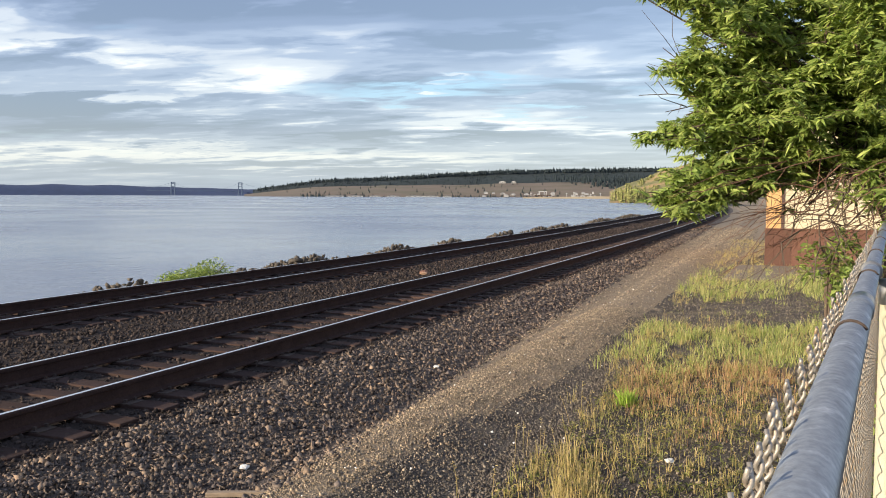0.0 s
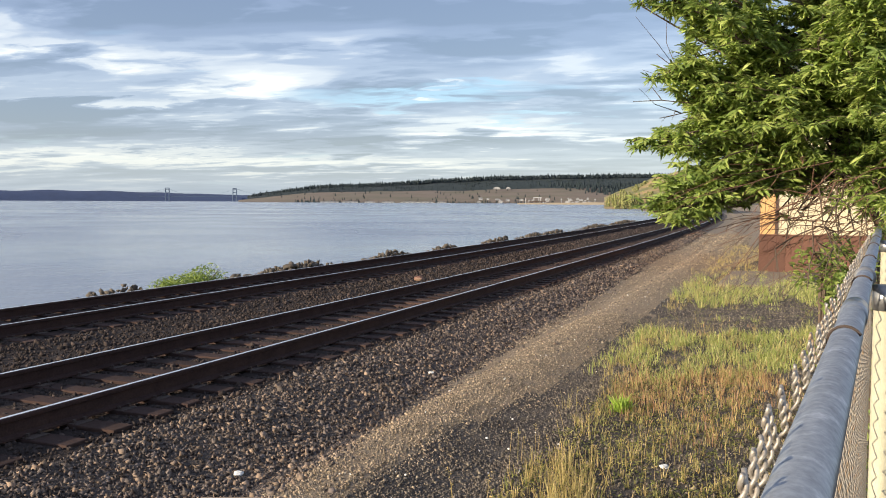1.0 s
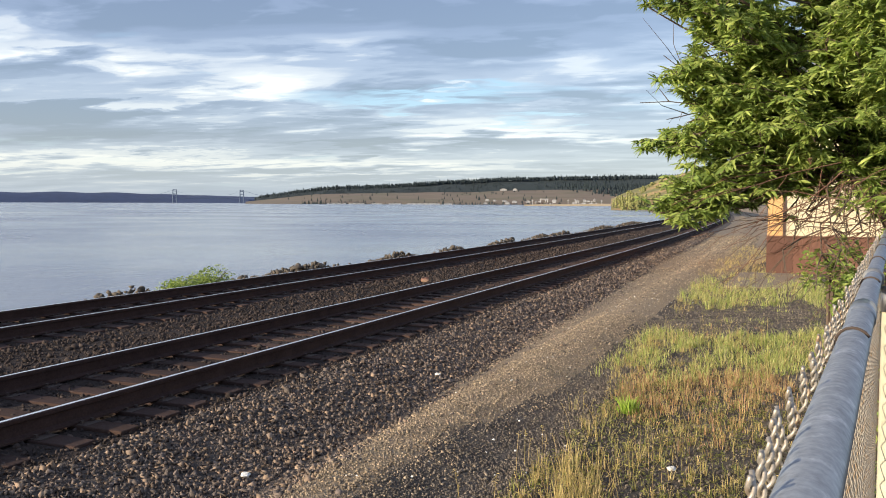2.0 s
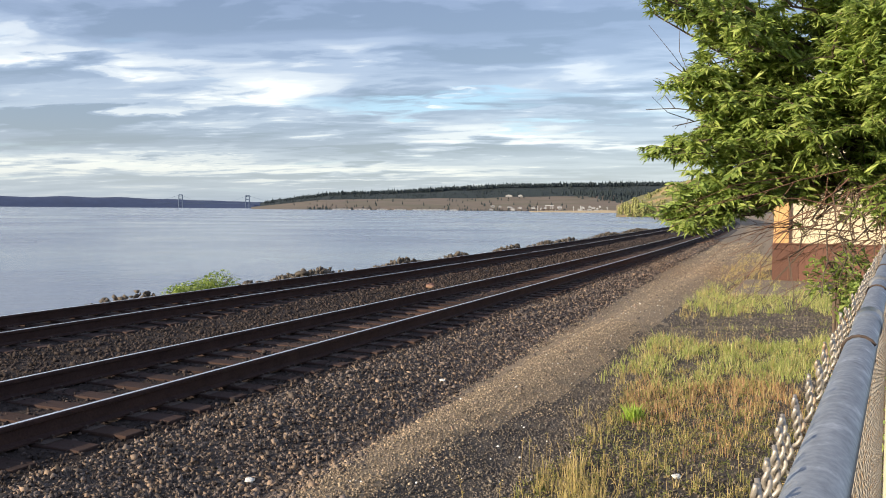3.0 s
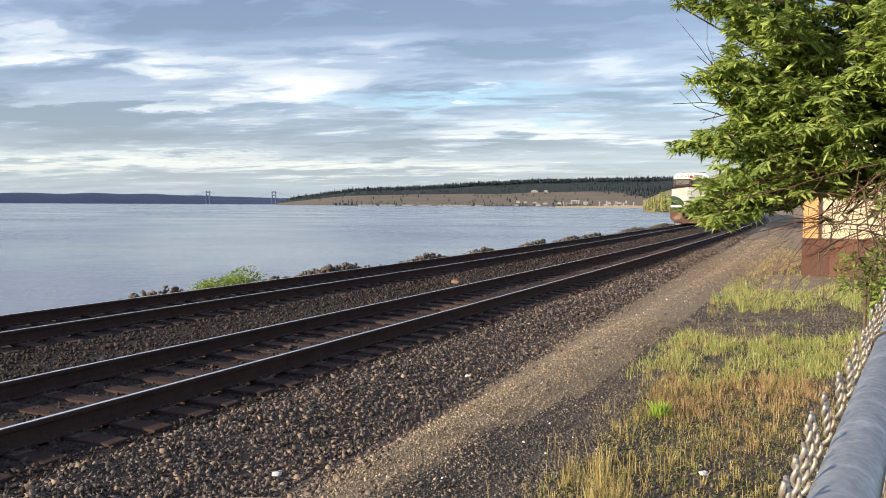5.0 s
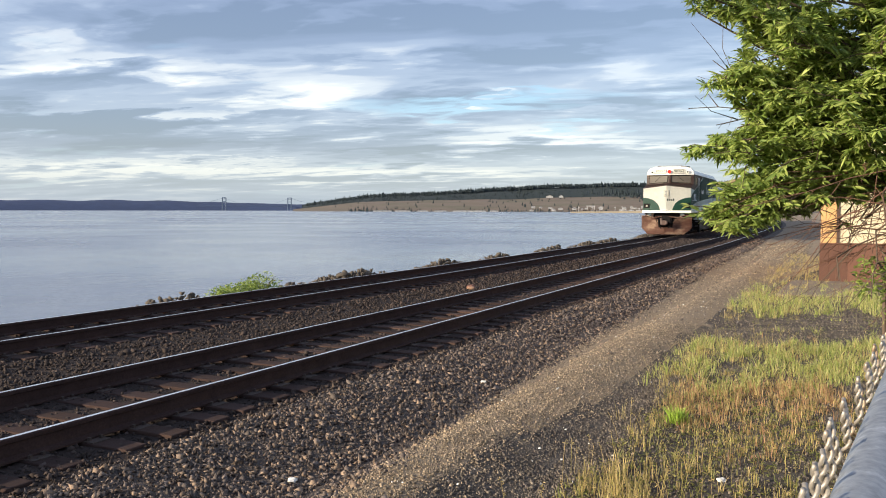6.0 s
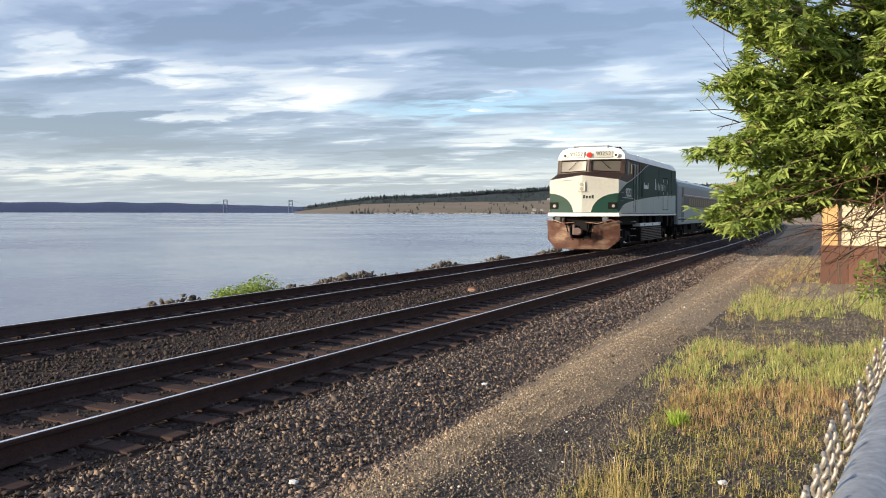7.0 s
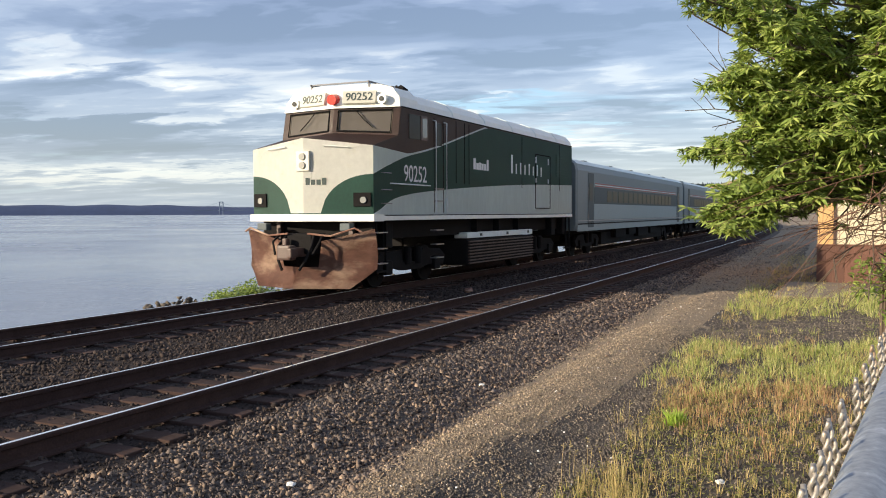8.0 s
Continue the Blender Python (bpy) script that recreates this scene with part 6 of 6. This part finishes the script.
def seed_stalks(u, y, rng, lo, hi):
    """Thin straw stalks that end in a loose seed head."""
    n = len(u)
    h = rng.uniform(lo, hi, n)
    a = rng.uniform(0, 2 * math.pi, n)
    bend_ = (h * rng.uniform(0.05, 0.45, n))
    x0, z0 = u - BEND * y * y, bumpy(u, y)
    t = np.linspace(0, 1, 6)
    lines = np.stack([x0[:, None] + np.cos(a)[:, None] * bend_[:, None] * t ** 2, y[:, None] + np.sin(a)[:, None] * bend_[:, None] * t ** 2, z0[:, None] + h[:, None] * t], 2)
    v, f = wire_tubes(lines, 0.0016, 3)
    tagged(mesh_part("dry_stalks", np_mesh("dry_stalks", v, f), M["dry"]), "thin straw-coloured grass stalks", "", "", "stuff")
    tip, low = lines[:, -1], lines[:, -2]
    p = (low[:, None] + (tip - low)[:, None] * rng.uniform(0.1, 1.25, (n, 7, 1)) + rng.normal(size=(n, 7, 3)) * 0.004).reshape(-1, 3)
    v, f = leaf_quads(p, rng, 0.022, 0.3)
    tagged(mesh_part("seed_heads", np_mesh("seed_heads", v, f), M["dry"]), "loose dry seed heads on the stalks", "", "", "stuff")


def build_weeds():
    rng = np.random.default_rng(31)

    def drift(n, u0, u1, y0, y1, cut, scale, seed):
        u, y = patch(rng, n, u0, u1, y0, y1, cut, scale, seed)
        y = y + 0.45 * np.sin(u * 2.3 + seed) + 0.25 * np.sin(u * 6.1 + seed) + 0.25 * rng.normal(size=len(u))
        ok = (u > weed_edge(y) + 0.12 * rng.normal(size=len(u))) & (y > 4.4)
        return u[ok], y[ok]
    # green drifts, with bare gravel between them
    fresh = "fresh yellow-green grass in loose drifts"
    for n, u0, u1, y0, y1, cut, seed, lo, hi in ((1500, -2.4, 0.7, 10.7, 14.3, -0.05, 1.0, 0.07, 0.21), (700, -2.6, 1.4, 18.6, 22.6, -0.1, 2.0, 0.12, 0.34), (260, -2.6, 0.3, 23, 28, 0.10, 3.0, 0.10, 0.22),
                                                  (70, -1.6, 0.6, 14.4, 18.4, 0.20, 4.0, 0.08, 0.2)):
        u, y = drift(n, u0, u1, y0, y1, cut, 1.1, seed)
        tufts("green_grass", u, y, "grass", fresh, rng, lo, hi, 0.0038, 11, 1.1, 0.055)
    # rusty sorrel in front of them, thinning out towards the fence
    for n, u0, u1, y0, y1, cut, seed in ((900, -1.9, -0.1, 9.2, 11.2, -0.15, 8.0), (300, -1.35, 0.3, 7.4, 9.4, 0.05, 9.0), (160, -1.9, 0.2, 12.2, 14.6, 0.15, 10.0)):
        u, y = drift(n, u0, u1, y0, y1, cut, 1.3, seed)
        tufts("reddish_weeds", u, y, "sorrel", "rust-red sorrel and dry stalks", rng, 0.06, 0.17, 0.0028, 8, 0.5, 0.04)
    # straw-coloured grass
    for n, u0, u1, y0, y1, cut, seed, lo, hi in ((150, -2.0, -1.15, 4.8, 7.2, -0.1, 12.0, 0.10, 0.28), (80, -1.6, -1.15, 4.7, 6.0, -0.4, 12.5, 0.14, 0.30), (260, -1.2, 0.35, 4.8, 9.2, 0.0, 13.0, 0.05, 0.16),
                                                  (900, -3.0, -0.6, 26, 44, -0.15, 14.0, 0.10, 0.24), (120, -2.5, -1.7, 8.4, 14.0, 0.05, 15.0, 0.10, 0.28), (420, -2.7, -1.0, 17.5, 25, 0.0, 16.0, 0.1, 0.25), (320, -2.2, 0.6, 10.5, 14.3, 0.0, 17.0, 0.1, 0.22)):
        u, y = drift(n, u0, u1, y0, y1, cut, 1.1, seed)
        tufts("dry_grass", u, y, "dry", "straw-coloured dry grass", rng, lo, hi, 0.0026, 9, 0.5, 0.03)
    stalks = [drift(n, u0, u1, y0, y1, -0.2, 1.3, sd) for n, u0, u1, y0, y1, sd in ((150, -2.15, -1.0, 4.7, 7.6, 40.0), (60, -2.3, -1.7, 7.6, 11.0, 41.0), (110, -1.2, 0.3, 5.0, 9.5, 42.0), (150, -2.4, 0.5, 10.4, 14.4, 43.0))]
    seed_stalks(np.concatenate([q[0] for q in stalks]), np.concatenate([q[1] for q in stalks]), rng, 0.14, 0.38)
    # low leafy weeds near the fence, dark soil between them
    p = []
    for (u, y), per, wide in ((drift(2100, -2.0, 0.45, 4.4, 10.5, -0.02, 1.8, 18.0), 7, 0.03), (drift(900, -2.3, 0.9, 10, 19, 0.05, 1.8, 20.0), 5, 0.05)):
        for a, b in zip(u, y):
            for k in range(per):
                q, w = a + rng.normal() * wide, b + rng.normal() * wide
                p.append((q - BEND * w * w, w, bumpy(q, w) + abs(rng.normal()) * 0.03))
    v, f = leaf_quads(np.array(p), rng, 0.038, 0.32)
    tagged(mesh_part("low_weeds", np_mesh("low_weeds", v, f), M["weed"]), "low green weeds on the dark gravelly soil", "", "", "stuff")
    u, y = drift(1000, -2.0, 0.5, 4.6, 10.2, 0.0, 1.7, 19.0)
    tufts("green_grass", u, y, "weed_grass", "short sprouting grass on dark soil", rng, 0.04, 0.13, 0.0030, 8, 0.9, 0.03)
    # one bright tuft
    a = np.full(26, -1.62) + rng.normal(size=26) * 0.05
    b = np.full(26, 8.75) + rng.normal(size=26) * 0.05
    tufts("grass_tuft", a, b, "lime", "bright green tuft of grass", rng, 0.12, 0.24, 0.0055, 12, 0.9, 0.02)


build_weeds()


# ---- small things lying about ----
def small_things():
    bm = boxed(-0.225, 0.225, -0.03, 0.03, 0, 0.035, 0.006)
    for v in bm.verts:
        v.co.y *= 1 - 0.5 * max(0, v.co.x / 0.225) ** 2
        v.co.z += 0.01 * math.sin(v.co.x * 9)
    plank = tagged(part("wood_scrap", bm, M["wood"]), "split weathered plank lying on the gravel", "plank")
    plank.matrix_world = pose(-3.60, 4.93, bumpy(-3.6, 4.93) + 0.02, 0, 2, 23)
    rng = random.Random(9)
    for x, y, s, name, label in ((-0.95, 6.9, 0.035, "paper_scrap", "crumpled white paper scrap in the weeds"), (-3.97, 5.52, 0.04, "plastic_scrap", "pale crushed plastic scrap on the ballast"),
                                 (-4.1, 9.6, 0.035, "paper_scrap", "pale scrap of paper by the ballast edge")):
        bm = bmesh.new()
        bmesh.ops.create_icosphere(bm, subdivisions=2, radius=s)
        for v in bm.verts:
            v.co *= 1 + rng.uniform(-0.3, 0.3)
            v.co.z *= 0.45
        ob = tagged(part(name, bm, M["paper"]), label, "litter")
        ob.matrix_world = pose(x, y, bumpy(x, y) + s * 0.42, 0, 0, rng.uniform(0, 180))
    bm = bmesh.new()
    bmesh.ops.create_icosphere(bm, subdivisions=2, radius=0.12)
    for v in bm.verts:
        v.co *= 1 + 0.25 * noise.noise(v.co * 14)
        v.co.z *= 0.6
    ob = tagged(part("loose_rock", bm, M["rust"]), "reddish rock lying between the two tracks", "rock")
    ob.matrix_world = pose(-8.55 - bend(19.5), 19.5, -0.17, 0, 0, 20)


small_things()


# ---- what moves ----
def motions():
    times = [0.5 * i for i in range(17)]

    def run(thing, back, length):
        rows = []
        for t in times:
            y = NOSE_AT_END + TRAIN_SPEED * (8.0 - t) + back
            mid = line_pose(TRACKS[1], y + length / 2)
            rows.append((t, mid @ pose(0, -length / 2, 0)))
        walk(thing, rows)
    run(loco, 0.0, LOCO_LONG)
    for i, car in enumerate(coaches):
        run(car, LOCO_LONG + 0.45 + i * (CAR_LONG + 0.35), CAR_LONG)
    # wheels roll
    rolling = loco_sets + [o for car in coaches[:2] for o in car.children_recursive if o.name.startswith("wheelset")]
    for w in rolling:
        p = w.location.copy()
        walk(w, [(n / FPS, pose(p.x, p.y, p.z, math.degrees(TRAIN_SPEED * n / FPS / 0.46) * 1.0)) for n in range(8 * FPS + 1)])


motions()
